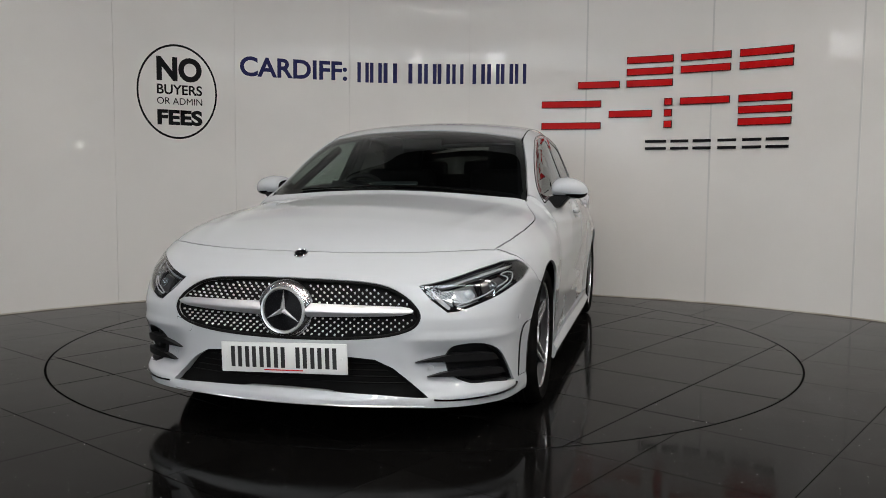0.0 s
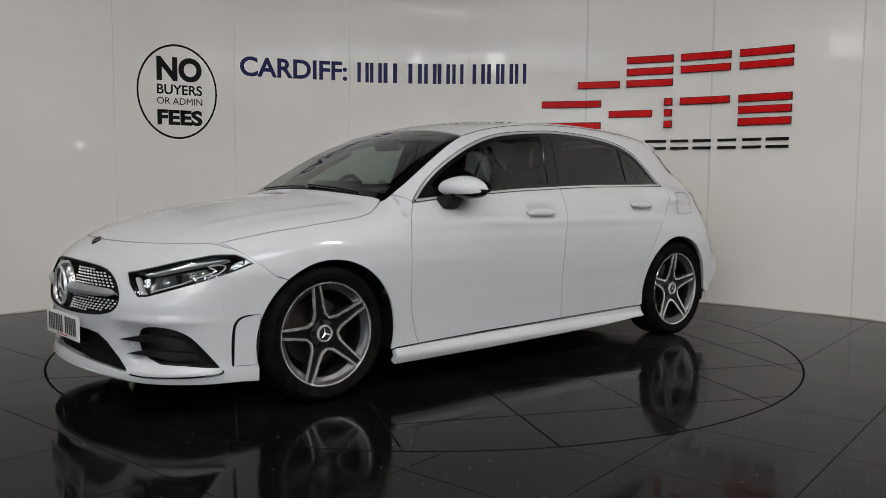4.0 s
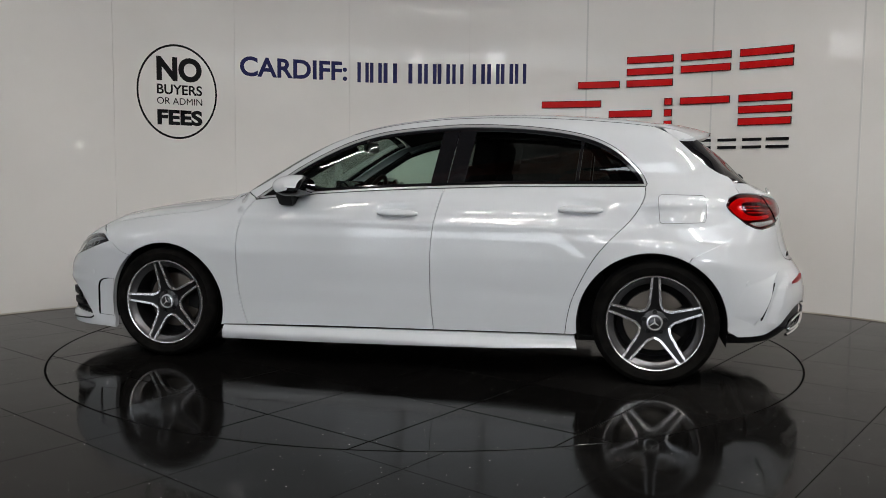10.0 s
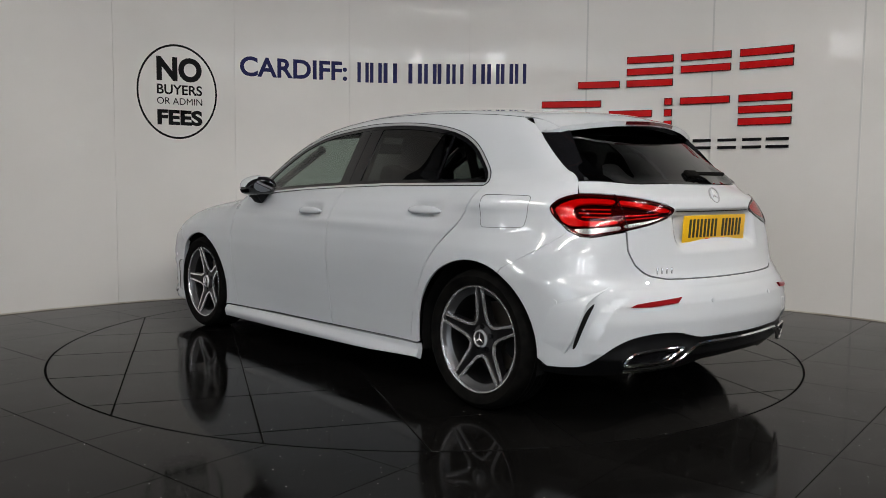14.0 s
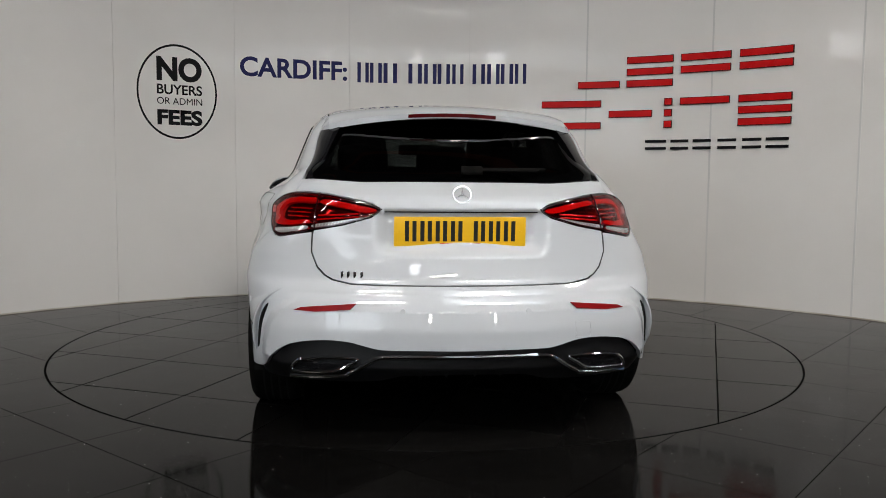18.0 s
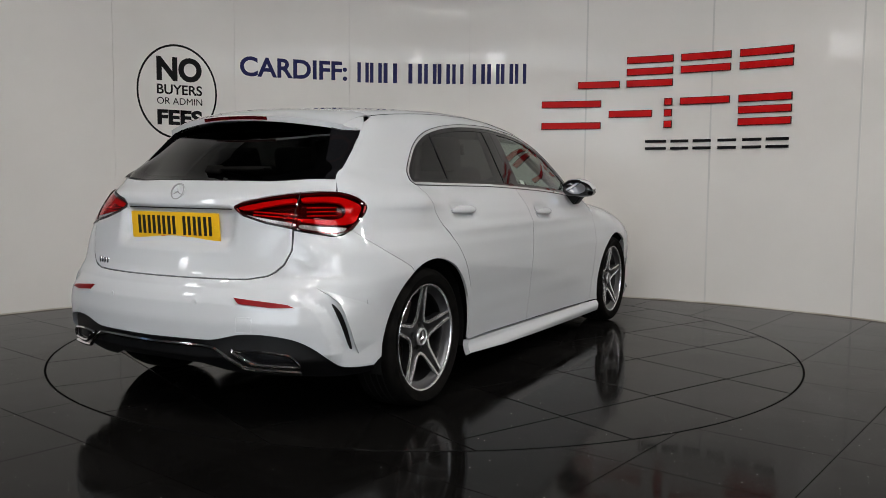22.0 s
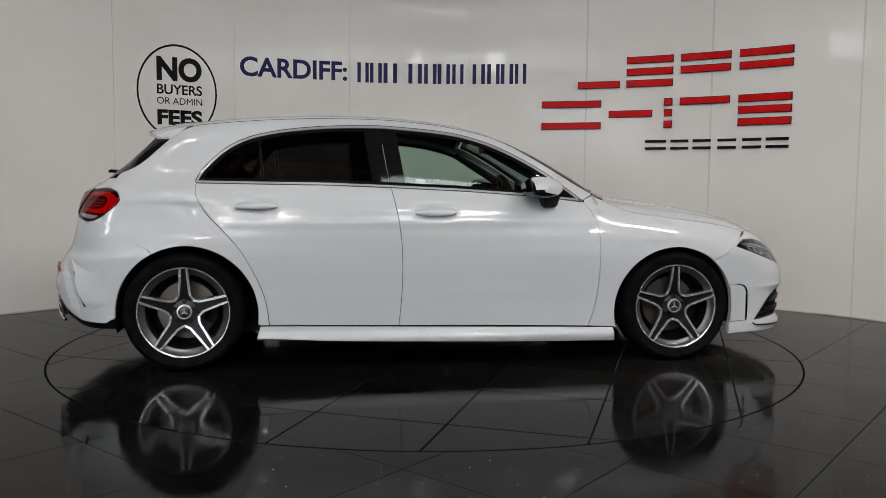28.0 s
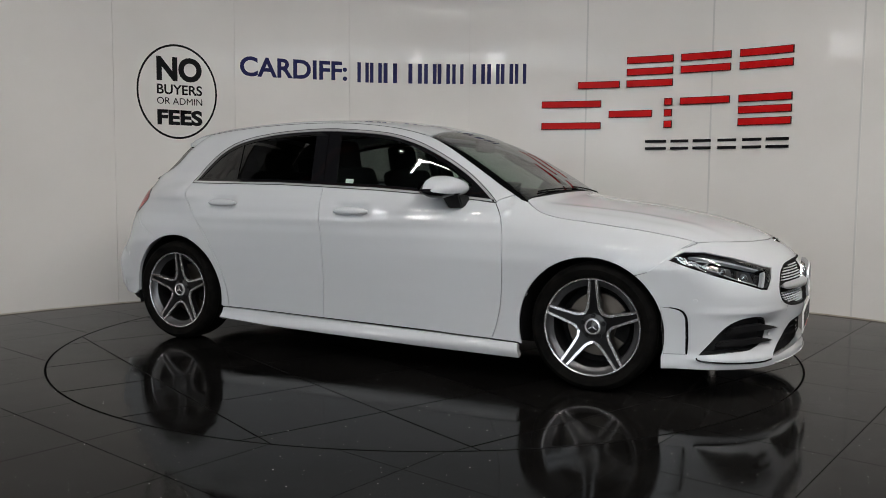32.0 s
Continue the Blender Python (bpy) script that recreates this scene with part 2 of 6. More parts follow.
DRL = shader("pale_light_guide", (0.38, 0.40, 0.42), 0.45, spec=0.15)
BALL = shader("projector_glass", (0.25, 0.27, 0.29), 0.03, metal=0.7, coat=1.0)
SENSOR = shader("white_sensor", (0.47, 0.49, 0.51), 0.4)
SEAMLINE = shader("dark_seam", (0.05, 0.05, 0.05), 0.7)

SPOTS = [(4.55, -12.3, 2.93), (0.25, -12.3, 2.83), (-6.0, -8.0, 2.6)]
ROOF_LIGHTS = [(0.6, -11.2, 1.2, 0.35, 20), (-1.6, -11.6, 0.9, 0.5, -15), (2.2, -11.8, 1.1, 0.3, 30), (4.9, -12.0, 0.3, 1.2, 10), (-6.8, -3.6, 1.3, 0.6, 25), (7.6, -3.4, 0.3, 1.6, -10), (-0.4, -9.4, 0.5, 1.1, 12)]
# unseen glowing panes, added so that bright strokes reflect in the glossy wall
STREAK_PANES = [(-2.1, 4.35, 0.30, 0.60, 8), (-1.2, 4.30, 0.10, 0.50, -14), (-0.5, 4.40, 0.14, 0.60, 10), (0.5, 4.20, 0.10, 0.40, 24), (1.0, 4.42, 0.16, 0.55, -12), (2.0, 4.15, 0.08, 0.50, 30), (2.9, 4.45, 0.22, 0.40, -20), (3.9, 4.20, 0.09, 0.70, 6), (4.5, 4.50, 0.30, 0.30, 15)]
SKYLIGHT = (2.3, -5.15, 3.6, 1.5, 10)
BULB = glow("spot_bulb", (1.0, 0.97, 0.92), 90.0)
SKYPANE = glow("roof_daylight", (0.95, 0.97, 1.0), 12.0)
# lit tubes added out of view to put short streaks in the curved wall
STREAK_TUBES = [(8.875, -5.1, 1.83, 0.45, 8), (8.875, -3.5, 2.08, 0.25, 20), (8.875, -3.9, 3.60, 0.55, 60), (-8.875, -3.3, 2.9, 0.35, 15)]

SKYLIT = glow("rooflight_daylight", (0.86, 0.94, 1.0), 5.0)
STREAKGLOW = glow("streak_glow", (0.95, 0.97, 1.0), 38.0)
HIGHPANE = glow("high_window_daylight", (0.95, 0.97, 1.0), 9.0)
GAP_GREY = shader("shaded_gap", (0.045, 0.046, 0.047), 0.7, spec=0.1)
STUD = shader("bright_stud", (0.80, 0.81, 0.82), 0.3, metal=0.3)

# ---- the showroom ----
WC, WR = Vector((0.062, -1.885)), 4.25          # centre and radius of the curved wall
JOINTS = [141.8, 128.0, 114.5, 100.8, 85.9, 71.5, 56.9, 41.2, 26.5]
WALL_TOP = 4.3


def on_wall(deg, z, out=0.0):
    a = radians(deg)
    return Vector((WC.x + (WR - out) * math.cos(a), WC.y + (WR - out) * math.sin(a), z))


def wall_sheet(a0, a1, z0, z1, out, mat, thick=0.02, n=10):
    """A bent rectangle on the curved wall, with thickness; its face looks to the inside."""
    verts, faces = [], []
    for k in range(n + 1):
        d = a0 + (a1 - a0) * k / n
        verts += [on_wall(d, z0, out), on_wall(d, z1, out), on_wall(d, z1, out - thick), on_wall(d, z0, out - thick)]
    for k in range(n):
        a, b = 4 * k, 4 * k + 4
        faces += [(a, b, b + 1, a + 1), (a + 1, b + 1, b + 2, a + 2), (a + 2, b + 2, b + 3, a + 3), (a + 3, b + 3, b, a)]
    faces += [(0, 1, 2, 3), (4 * n + 3, 4 * n + 2, 4 * n + 1, 4 * n)]
    bm = bmesh.new()
    vs = [bm.verts.new(v) for v in verts]
    for f in faces:
        bm.faces.new([vs[i] for i in f])
    return bm




def build_room():
    gap = math.degrees(0.0010 / WR)
    wall = group_at("wall_curved")
    tagged(wall, "curved showroom wall of glossy off-white sheets", "wall", kind="structure")
    part("wall_backing", wall_sheet(155, 12, 0.0, WALL_TOP, -0.025, SEAM, 0.12, 60), SEAM, wall)
    for a, b in zip(JOINTS, JOINTS[1:]):
        part("panel", wall_sheet(a - gap, b + gap, 0.004, WALL_TOP, 0.0, WALL, 0.018, 14), WALL, wall)
    for a, b in ((155, JOINTS[0]), (JOINTS[-1], 12)):
        part("panel", wall_sheet(a - gap, b + gap, 0.004, WALL_TOP, 0.0, WALL, 0.018, 14), WALL, wall)
    part("floor_bead", wall_sheet(155, 12, 0.0, 0.010, 0.004, BEAD, 0.004, 60), BEAD, wall, "dirty cream sealant bead along the floor")
    # raised joint strips beside the sign
    for a in JOINTS[5:8]:
        part("joint_strip", wall_sheet(a + 0.10, a - 0.10, 0.012, WALL_TOP, 0.003, PLASTER, 0.003, 1), PLASTER, wall)
    left, right = on_wall(155, 0), on_wall(12, 0)
    back = -13.0
    for name, x0, y0, x1, y1 in (("wall_west", left.x, left.y, -9.0, -1.5), ("wall_west_far", -9.0, -1.5, -9.0, back), ("wall_east", right.x, right.y, 9.0, -1.8), ("wall_east_far", 9.0, -1.8, 9.0, back)):
        d = Vector((x1 - x0, y1 - y0))
        bm = box(d.length, 0.15, WALL_TOP, 0, (0, 0, WALL_TOP / 2))
        tagged(part(name, bm, DIM, None, m=pose((x0 + x1) / 2, (y0 + y1) / 2, 0, 0, 0, math.degrees(math.atan2(d.y, d.x)))), "dark clad workshop wall", "wall", kind="structure")
    # window front behind the camera
    front = group_at("wall_windows")
    tagged(front, "glazed showroom front with dark frames", "wall", kind="structure")
    part("lower_wall", box(18, 0.2, 0.4, 0, (0, back, 0.2)), DIM, front)
    part("upper_wall", box(18, 0.2, 0.7, 0, (0, back, WALL_TOP - 0.35)), DIM, front)
    for k in range(10):
        part("window_frame", box(0.12 if k % 3 else 0.5, 0.2, WALL_TOP - 1.1, 0.005, (-9 + 2 * k, back, 0.4 + (WALL_TOP - 1.1) / 2)), DARK, front)
    part("transom", box(18, 0.12, 0.09, 0.005, (0, back, 2.5)), DARK, front)
    # unseen sheet added to close most of the glazing and cut its reflections
    part("added_blank", box(11.6, 0.1, WALL_TOP - 1.1, 0, (3.1, back + 0.02, 0.4 + (WALL_TOP - 1.1) / 2)), DIM, front)
    for x, y in ((-8.8, -4.5), (-8.8, -8.5), (8.8, -4.5), (8.8, -8.5)):
        col = group_at("steel_column", pose(x, y, 0), "red oxide painted steel column by the wall", "column", "steel columns")
        part("flange", box(0.015, 0.2, WALL_TOP + 0.3, 0, (-0.1, 0, (WALL_TOP + 0.3) / 2)), BEAM, col)
        part("flange", box(0.015, 0.2, WALL_TOP + 0.3, 0, (0.1, 0, (WALL_TOP + 0.3) / 2)), BEAM, col)
        part("web", box(0.185, 0.012, WALL_TOP + 0.3, 0, (0, 0, (WALL_TOP + 0.3) / 2)), BEAM, col)
    sky_card = part("backdrop", box(30, 0.05, 9, 0, (0, back - 4, 3.5)), SKYCARD, None)
    tagged(sky_card, "pale overcast daylight beyond the windows", "sky", kind="structure")
    # roof with steel beams and strip lights
    roof = part("ceiling", box(20, 19, 0.1, 0, (0, -4, WALL_TOP + 0.75)), CEIL, None)
    tagged(roof, "dark profiled warehouse roof lining", "ceiling", kind="structure")
    for y in (-9.5, -6.5, -4.1, -1.6):
        beam = group_at("roof_beam", pose(0, y, WALL_TOP + 0.36), "red oxide painted steel roof beam under the ceiling", "beam", "roof beams")
        part("flange", box(18, 0.16, 0.015, 0, (0, 0, 0.14)), BEAM, beam)
        part("flange", box(18, 0.16, 0.015, 0, (0, 0, -0.14)), BEAM, beam)
        part("web", box(18, 0.012, 0.27), BEAM, beam)
        for x in (-8.0, 0.0, 8.0):
            part("hanger_rod", box(0.04, 0.04, 0.26, 0, (x, 0, 0.27)), BEAM, beam)
    upper = part("wall_upper", wall_sheet(155, 12, WALL_TOP, WALL_TOP + 0.75, 0.0, PLASTER, 0.1, 40), PLASTER, None)
    tagged(upper, "plain upper band of the curved wall", "wall", kind="structure")
    for x, y, z in SPOTS:
        spot = group_at("spot_lamp", pose(x, y, z), "small bright white display spot lamp", "lamp", "spot lamps")
        part("bulb", lathe([(0.002, 0.06), (0.07, 0.05), (0.085, 0.0), (0.06, -0.04)], 20), BULB, spot)
        part("shade", lathe([(0.088, 0.0), (0.09, -0.05), (0.05, -0.14), (0.004, -0.15)], 20), DARK, spot)
        part("stem", box(0.02, 0.02, WALL_TOP + 0.7 - z, 0, (0, -0.1, (WALL_TOP + 0.7 - z) / 2)), DARK, spot)
    for x, y, z, length, tilt in STREAK_TUBES:
        lamp = group_at("wall_light", pose(x, y, z, tilt, 0, 0), "short lit tube added on the dark wall for a reflected streak", "lamp", "wall lights")
        part("tube", box(0.03, length, 0.03, 0.01), BULB, lamp)
        part("housing", box(0.05, length + 0.04, 0.06, 0.008, (math.copysign(0.045, x), 0, 0)), DARK, lamp)
    high = group_at("window_high")
    tagged(high, "small high daylight window in the dark wall", "window", kind="structure")
    part("pane", box(0.02, 0.85, 0.72, 0.004, (-8.9, -4.3, 4.20)), HIGHPANE, high)
    part("glazing_bar", box(0.03, 0.85, 0.04, 0.004, (-8.88, -4.3, 4.22)), DARK, high)
    part("frame", box(0.04, 0.95, 0.05, 0.004, (-8.89, -4.3, 4.585)), DARK, high)
    part("frame", box(0.04, 0.95, 0.05, 0.004, (-8.89, -4.3, 3.815)), DARK, high)
    for x, z, wide, tall, lean in STREAK_PANES:
        light = group_at("high_window", pose(x, -12.84, z, 0, lean, 0), "narrow glowing pane added over the glazed front for wall streaks", "window", "clerestory windows")
        part("pane", box(wide, 0.02, tall, 0.004), STREAKGLOW, light)
        for u in (-0.5, 0.5):
            part("frame", box(0.03, 0.05, tall + 0.06, 0.004, (u * (wide + 0.03), 0, 0)), DARK, light)
            part("frame", box(wide, 0.05, 0.03, 0.004, (0, 0, u * (tall + 0.03))), DARK, light)
    for x, y, a, b, turn in ROOF_LIGHTS:
        pane = group_at("roof_light", pose(x, y, WALL_TOP + 0.69, 0, 0, turn), "bright daylight panel in the roof", "window", "roof lights")
        part("pane", box(a, b, 0.02, 0.004), SKYPANE, pane)
        part("frame", box(a + 0.1, 0.05, 0.05, 0.004, (0, b / 2 + 0.025, 0)), DARK, pane)
        part("frame", box(a + 0.1, 0.05, 0.05, 0.004, (0, -b / 2 - 0.025, 0)), DARK, pane)
    x, y, a, b, turn = SKYLIGHT
    pane = group_at("roof_light", pose(x, y, WALL_TOP + 0.69, 0, 0, turn), "long bright daylight panel in the roof", "window", "roof lights")
    part("pane", box(a, b, 0.02, 0.004), SKYLIT, pane)
    for u in (-0.5, 0.5):
        part("frame", box(a + 0.1, 0.05, 0.06, 0.004, (0, u * (b + 0.05), 0)), DARK, pane)
        part("frame", box(0.05, b, 0.06, 0.004, (u * (a + 0.05), 0, 0)), DARK, pane)
    for x, y, watts in STRIPS:
        lamp = group_at("strip_light", pose(x, y, 4.83), "white fluorescent strip light hanging from the roof", "lamp", "strip lights")
        part("housing", box(1.7, 0.16, 0.05, 0.01, (0, 0, 0.045)), PLASTER, lamp)
        part("tube", box(1.6, 0.12, 0.02, 0.008), TUBE, lamp)
        part("hanger", box(0.01, 0.01, 0.10, 0, (0.6, 0, 0.12)), DARK, lamp)
        part("hanger", box(0.01, 0.01, 0.10, 0, (-0.6, 0, 0.12)), DARK, lamp)


# ---- floor: fixed tiles round a turntable of the same tiles ----
TABLE_R = 2.236
TILE_L, TILE_W = 0.573, 0.573
FLOOR_TURN, FLOOR_X, FLOOR_Y = 50.0, -0.198, 0.225


def clip_poly(poly, inside, cross):
    out = []
    for i, a in enumerate(poly):
        b = poly[(i + 1) % len(poly)]
        ia, ib = inside(a), inside(b)
        if ia:
            out.append(a)
        if ia != ib:
            out.append(cross(a, b))
    return out


def disc_clip(poly, r):
    """Keeps the part of a convex tile inside a circle, with a round edge."""
    n = 160
    for k in range(n):
        a = 2 * math.pi * (k + 0.5) / n
        c, s = math.cos(a), math.sin(a)
        rr = r * math.cos(math.pi / n)
        poly = clip_poly(poly, lambda p: p[0] * c + p[1] * s <= rr, lambda p, q: _cross(p, q, c, s, rr))
        if len(poly) < 3:
            return []
    return poly


def _cross(p, q, c, s, d):
    u = p[0] * c + p[1] * s - d
    v = q[0] * c + q[1] * s - d
    t = u / (u - v)
    return (p[0] + t * (q[0] - p[0]), p[1] + t * (q[1] - p[1]))


def slab(poly, depth, chamfer=0.0015):
    bm = bmesh.new()
    cx = sum(p[0] for p in poly) / len(poly)
    cy = sum(p[1] for p in poly) / len(poly)
    top = []
    for x, y in poly:
        d = math.hypot(x - cx, y - cy) or 1
        k = 1 - chamfer * 1.4 / d
        top.append(bm.verts.new((cx + (x - cx) * k, cy + (y - cy) * k, 0)))
    mid = [bm.verts.new((x, y, -chamfer)) for x, y in poly]
    low = [bm.verts.new((x, y, -depth)) for x, y in poly]
    bm.faces.new(top)
    for a, b in ((top, mid), (mid, low)):
        for k in range(len(poly)):
            j = (k + 1) % len(poly)
            bm.faces.new((a[k], b[k], b[j], a[j]))
    return bm


def build_floor():
    ground = group_at("floor")
    tagged(ground, "polished black floor of large rectangular tiles", "floor", kind="structure")
    part("bed", box(24, 22, 0.1, 0, (0, -4, -0.063)), GROUT, ground)
    turn = Matrix.Rotation(radians(FLOOR_TURN), 2)
    g = 0.0018
    shared = {}
    lay = random.Random(5)
    for i in range(-24, 25):
        for j in range(-24, 25):
            x0 = i * TILE_L + FLOOR_X
            y0 = j * TILE_W + FLOOR_Y
            rect = [(x0 + g, y0 + g), (x0 + TILE_L - g, y0 + g), (x0 + TILE_L - g, y0 + TILE_W - g), (x0 + g, y0 + TILE_W - g)]
            world_rect = [tuple(turn @ Vector(p)) for p in rect]
            cx, cy = (sum(p[k] for p in world_rect) / 4 for k in (0, 1))
            if abs(cx) > 9.6 or cy < -13.4 or cy > 3.2 or math.hypot(cx - WC.x, cy - WC.y) > WR + 0.8 and cy > -1.2:
                continue
            far = max(math.hypot(*p) for p in world_rect)
            near = min(abs(math.hypot(*p)) for p in world_rect)
            if far < TABLE_R:
                continue
            if near > TABLE_R + 0.9:
                if "full" not in shared:
                    bm = slab([(-TILE_L / 2 + g, -TILE_W / 2 + g), (TILE_L / 2 - g, -TILE_W / 2 + g), (TILE_L / 2 - g, TILE_W / 2 - g), (-TILE_L / 2 + g, TILE_W / 2 - g)], 0.012)
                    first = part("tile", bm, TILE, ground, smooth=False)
                    shared["full"] = first.data
                    first.matrix_basis = pose(cx, cy, 0, 0, 0, FLOOR_TURN)
                else:
                    put("tile", shared["full"], ground, pose(cx, cy, 0, 0, 0, FLOOR_TURN) @ pose(0, 0, 0, lay.uniform(-0.1, 0.1), lay.uniform(-0.1, 0.1), 0))
                continue
            bm = outside_disc(world_rect, TABLE_R + 0.009)
            if bm:
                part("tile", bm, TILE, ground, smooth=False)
    return ground


def outside_disc(poly, r):
    """The part of a tile that lies outside the circle, as a slab."""
    a, b, c, d = (Vector(p) for p in poly)
    n, w = 20, 10
    bm = bmesh.new()
    for k in range(n):
        for m in range(w):
            quad = []
            for u, v in ((k, m), (k + 1, m), (k + 1, m + 1), (k, m + 1)):
                p = a.lerp(b, u / n).lerp(d.lerp(c, u / n), v / w)
                quad.append((p.x, p.y))
            rad = [math.hypot(*p) for p in quad]
            if max(rad) <= r:
                continue
            if min(rad) < r:
                quad = clip_poly(quad, lambda p: math.hypot(*p) >= r, lambda p, q: _circle_cross(p, q, r))
            if len(quad) >= 3:
                bm.faces.new([bm.verts.new((x, y, 0)) for x, y in quad])
    if not bm.faces:
        bm.free()
        return None
    bmesh.ops.remove_doubles(bm, verts=bm.verts[:], dist=0.0004)
    rim = [e for e in bm.edges if e.is_boundary]
    got = bmesh.ops.extrude_edge_only(bm, edges=rim)
    bmesh.ops.translate(bm, vec=(0, 0, -0.012), verts=[v for v in got["geom"] if isinstance(v, bmesh.types.BMVert)])
    return bm


def _circle_cross(p, q, r):
    lo, hi = 0.0, 1.0
    s = math.hypot(*p) >= r
    for _ in range(24):
        t = (lo + hi) / 2
        x, y = p[0] + t * (q[0] - p[0]), p[1] + t * (q[1] - p[1])
        if (math.hypot(x, y) >= r) == s:
            lo = t
        else:
            hi = t
    return (p[0] + lo * (q[0] - p[0]), p[1] + lo * (q[1] - p[1]))


def build_turntable():
    table = group_at("turntable", None, "round black tiled turntable set flush in the floor", "turntable")
    n = 128
    ring = []
    for r, z in ((TABLE_R, -0.0005), (TABLE_R + 0.008, -0.0005), (TABLE_R + 0.008, -0.02), (TABLE_R, -0.02)):
        ring.append((r, z))
    bm = bmesh.new()
    loops = [[bm.verts.new((r * math.cos(2 * math.pi * k / n), r * math.sin(2 * math.pi * k / n), z)) for k in range(n)] for r, z in ring]
    for a, b in zip(loops, loops[1:] + loops[:1]):
        for k in range(n):
            bm.faces.new((a[k], a[(k + 1) % n], b[(k + 1) % n], b[k]))
    part("seal_ring", bm, RING, table, "thin black joint round the turntable")
    bed = bmesh.new()
    bmesh.ops.create_circle(bed, cap_ends=True, radius=TABLE_R - 0.001, segments=128)
    bmesh.ops.translate(bed, vec=(0, 0, -0.004), verts=bed.verts[:])
    part("bed", bed, GROUT, table)
    turn = Matrix.Rotation(radians(DISC_TURN), 2)
    wear = random.Random(11)
    for i in range(-5, 5):
        for j in range(-6, 6):
            g = wear.uniform(0.0014, 0.0042)
            x0 = i * DISC_TILE + DISC_X
            y0 = j * DISC_TILE + DISC_Y
            rect = [(x0 + g, y0 + g), (x0 + DISC_TILE - g, y0 + g), (x0 + DISC_TILE - g, y0 + DISC_TILE - g), (x0 + g, y0 + DISC_TILE - g)]
            poly = disc_clip([tuple(turn @ Vector(p)) for p in rect], TABLE_R - 0.002)
            if len(poly) >= 3:
                part("tile", slab(poly, 0.004, 0.0012), TABLE_TILE, table, smooth=False)
    return table

# ---- the car's outer form: one smooth closed surface, x forward, y to its left, from the ground up ----
def table(*pairs):
    a = np.array(pairs, float)
    a = a[np.argsort(a[:, 0])]
    xs = np.linspace(a[0, 0], a[-1, 0], 400)
    ys = np.interp(xs, a[:, 0], a[:, 1])
    for _ in range(14):
        ys[1:-1] = (ys[:-2] + 2 * ys[1:-1] + ys[2:]) / 4
    lo = (ys[1] - ys[0]) / (xs[1] - xs[0])
    hi = (ys[-1] - ys[-2]) / (xs[-1] - xs[-2])

    def f(v):
        v = np.asarray(v, float)
        y = np.interp(v, xs, ys)
        return y + np.where(v < xs[0], (v - xs[0]) * lo, 0) + np.where(v > xs[-1], (v - xs[-1]) * hi, 0)
    return f


SECTION = table((0.0, 0.80), (0.10, 0.840), (0.16, 0.872), (0.22, 0.866), (0.35, 0.868), (0.50, 0.880), (0.62, 0.889), (0.72, 0.893), (0.80, 0.888), (0.86, 0.872), (0.91, 0.846), (0.96, 0.808), (1.0, 0.785), (1.1, 0.743), (1.2, 0.70), (1.3, 0.654), (1.4, 0.60), (1.5, 0.54))
LOW_TAPER = table((-2.4, 0.16), (-2.0, 0.055), (-1.7, 0.024), (-1.4, 0.0), (0, 0), (1.35, 0.0), (1.6, 0.014), (1.8, 0.038), (2.0, 0.075), (2.4, 0.20))
TOP_TAPER = table((-2.2, 0.26), (-1.9, 0.185), (-1.73, 0.128), (-1.5, 0.085), (-1.3, 0.060), (-0.9, 0.022), (-0.3, 0.0), (0.3, 0.012), (0.83, 0.060), (1.3, 0.06), (1.6, 0.10), (1.8, 0.17), (2.3, 0.22))
HIGH = table((0.0, 0.0), (0.62, 0.0), (0.72, 0.22), (0.82, 0.6), (0.92, 0.95), (1.0, 1.0), (1.5, 1.0))
TOP = table((2.6, 0.40), (2.3, 0.63), (2.2, 0.700), (2.1, 0.748), (2.0, 0.785), (1.745, 0.853), (1.5, 0.898), (1.185, 0.937), (1.03, 0.957), (0.95, 0.998), (0.8, 1.094), (0.6, 1.208), (0.45, 1.278), (0.3, 1.330), (0.15, 1.366), (0, 1.389), (-0.2, 1.409), (-0.45, 1.418), (-0.7, 1.417), (-0.97, 1.403), (-1.18, 1.386), (-1.39, 1.360), (-1.5, 1.342), (-1.72, 1.298), (-2.2, 1.2))
CROWN = table((-2.0, 0.125), (0.2, 0.125), (0.6, 0.13), (0.95, 0.13), (1.3, 0.12), (2.3, 0.12))
NOSE = table((0.0, 2.20), (0.12, 2.235), (0.17, 2.25), (0.24, 2.25), (0.32, 2.252), (0.46, 2.268), (0.55, 2.264), (0.62, 2.248), (0.68, 2.205), (0.72, 2.162), (0.78, 2.08), (0.9, 1.9), (1.2, 1.5))
TAIL = table((0.0, 2.02), (0.12, 2.075), (0.2, 2.13), (0.3, 2.165), (0.45, 2.172), (0.55, 2.152), (0.595, 2.135), (0.63, 2.105), (0.70, 2.080), (0.8, 2.052), (0.88, 2.042), (0.95, 2.014), (0.99, 1.945), (1.03, 1.872), (1.15, 1.755), (1.27, 1.625), (1.36, 1.53), (1.6, 1.3))
NOSE_BOW = table((0.0, 0.31), (0.5, 0.31), (0.60, 0.40), (0.75, 0.42), (1.2, 0.42))
TAIL_BOW = table((0.0, 0.30), (0.62, 0.30), (0.8, 0.24), (0.95, 0.28), (1.03, 0.36), (1.3, 0.30), (1.6, 0.3))


HAUNCH_X = table((-2.2, 0.0), (-1.95, 0.0), (-1.8, 0.045), (-1.69, 0.060), (-1.6, 0.064), (-1.36, 0.085), (-1.2, 0.042), (-1.1, 0.018), (-0.8, 0.0), (0.0, 0.0))
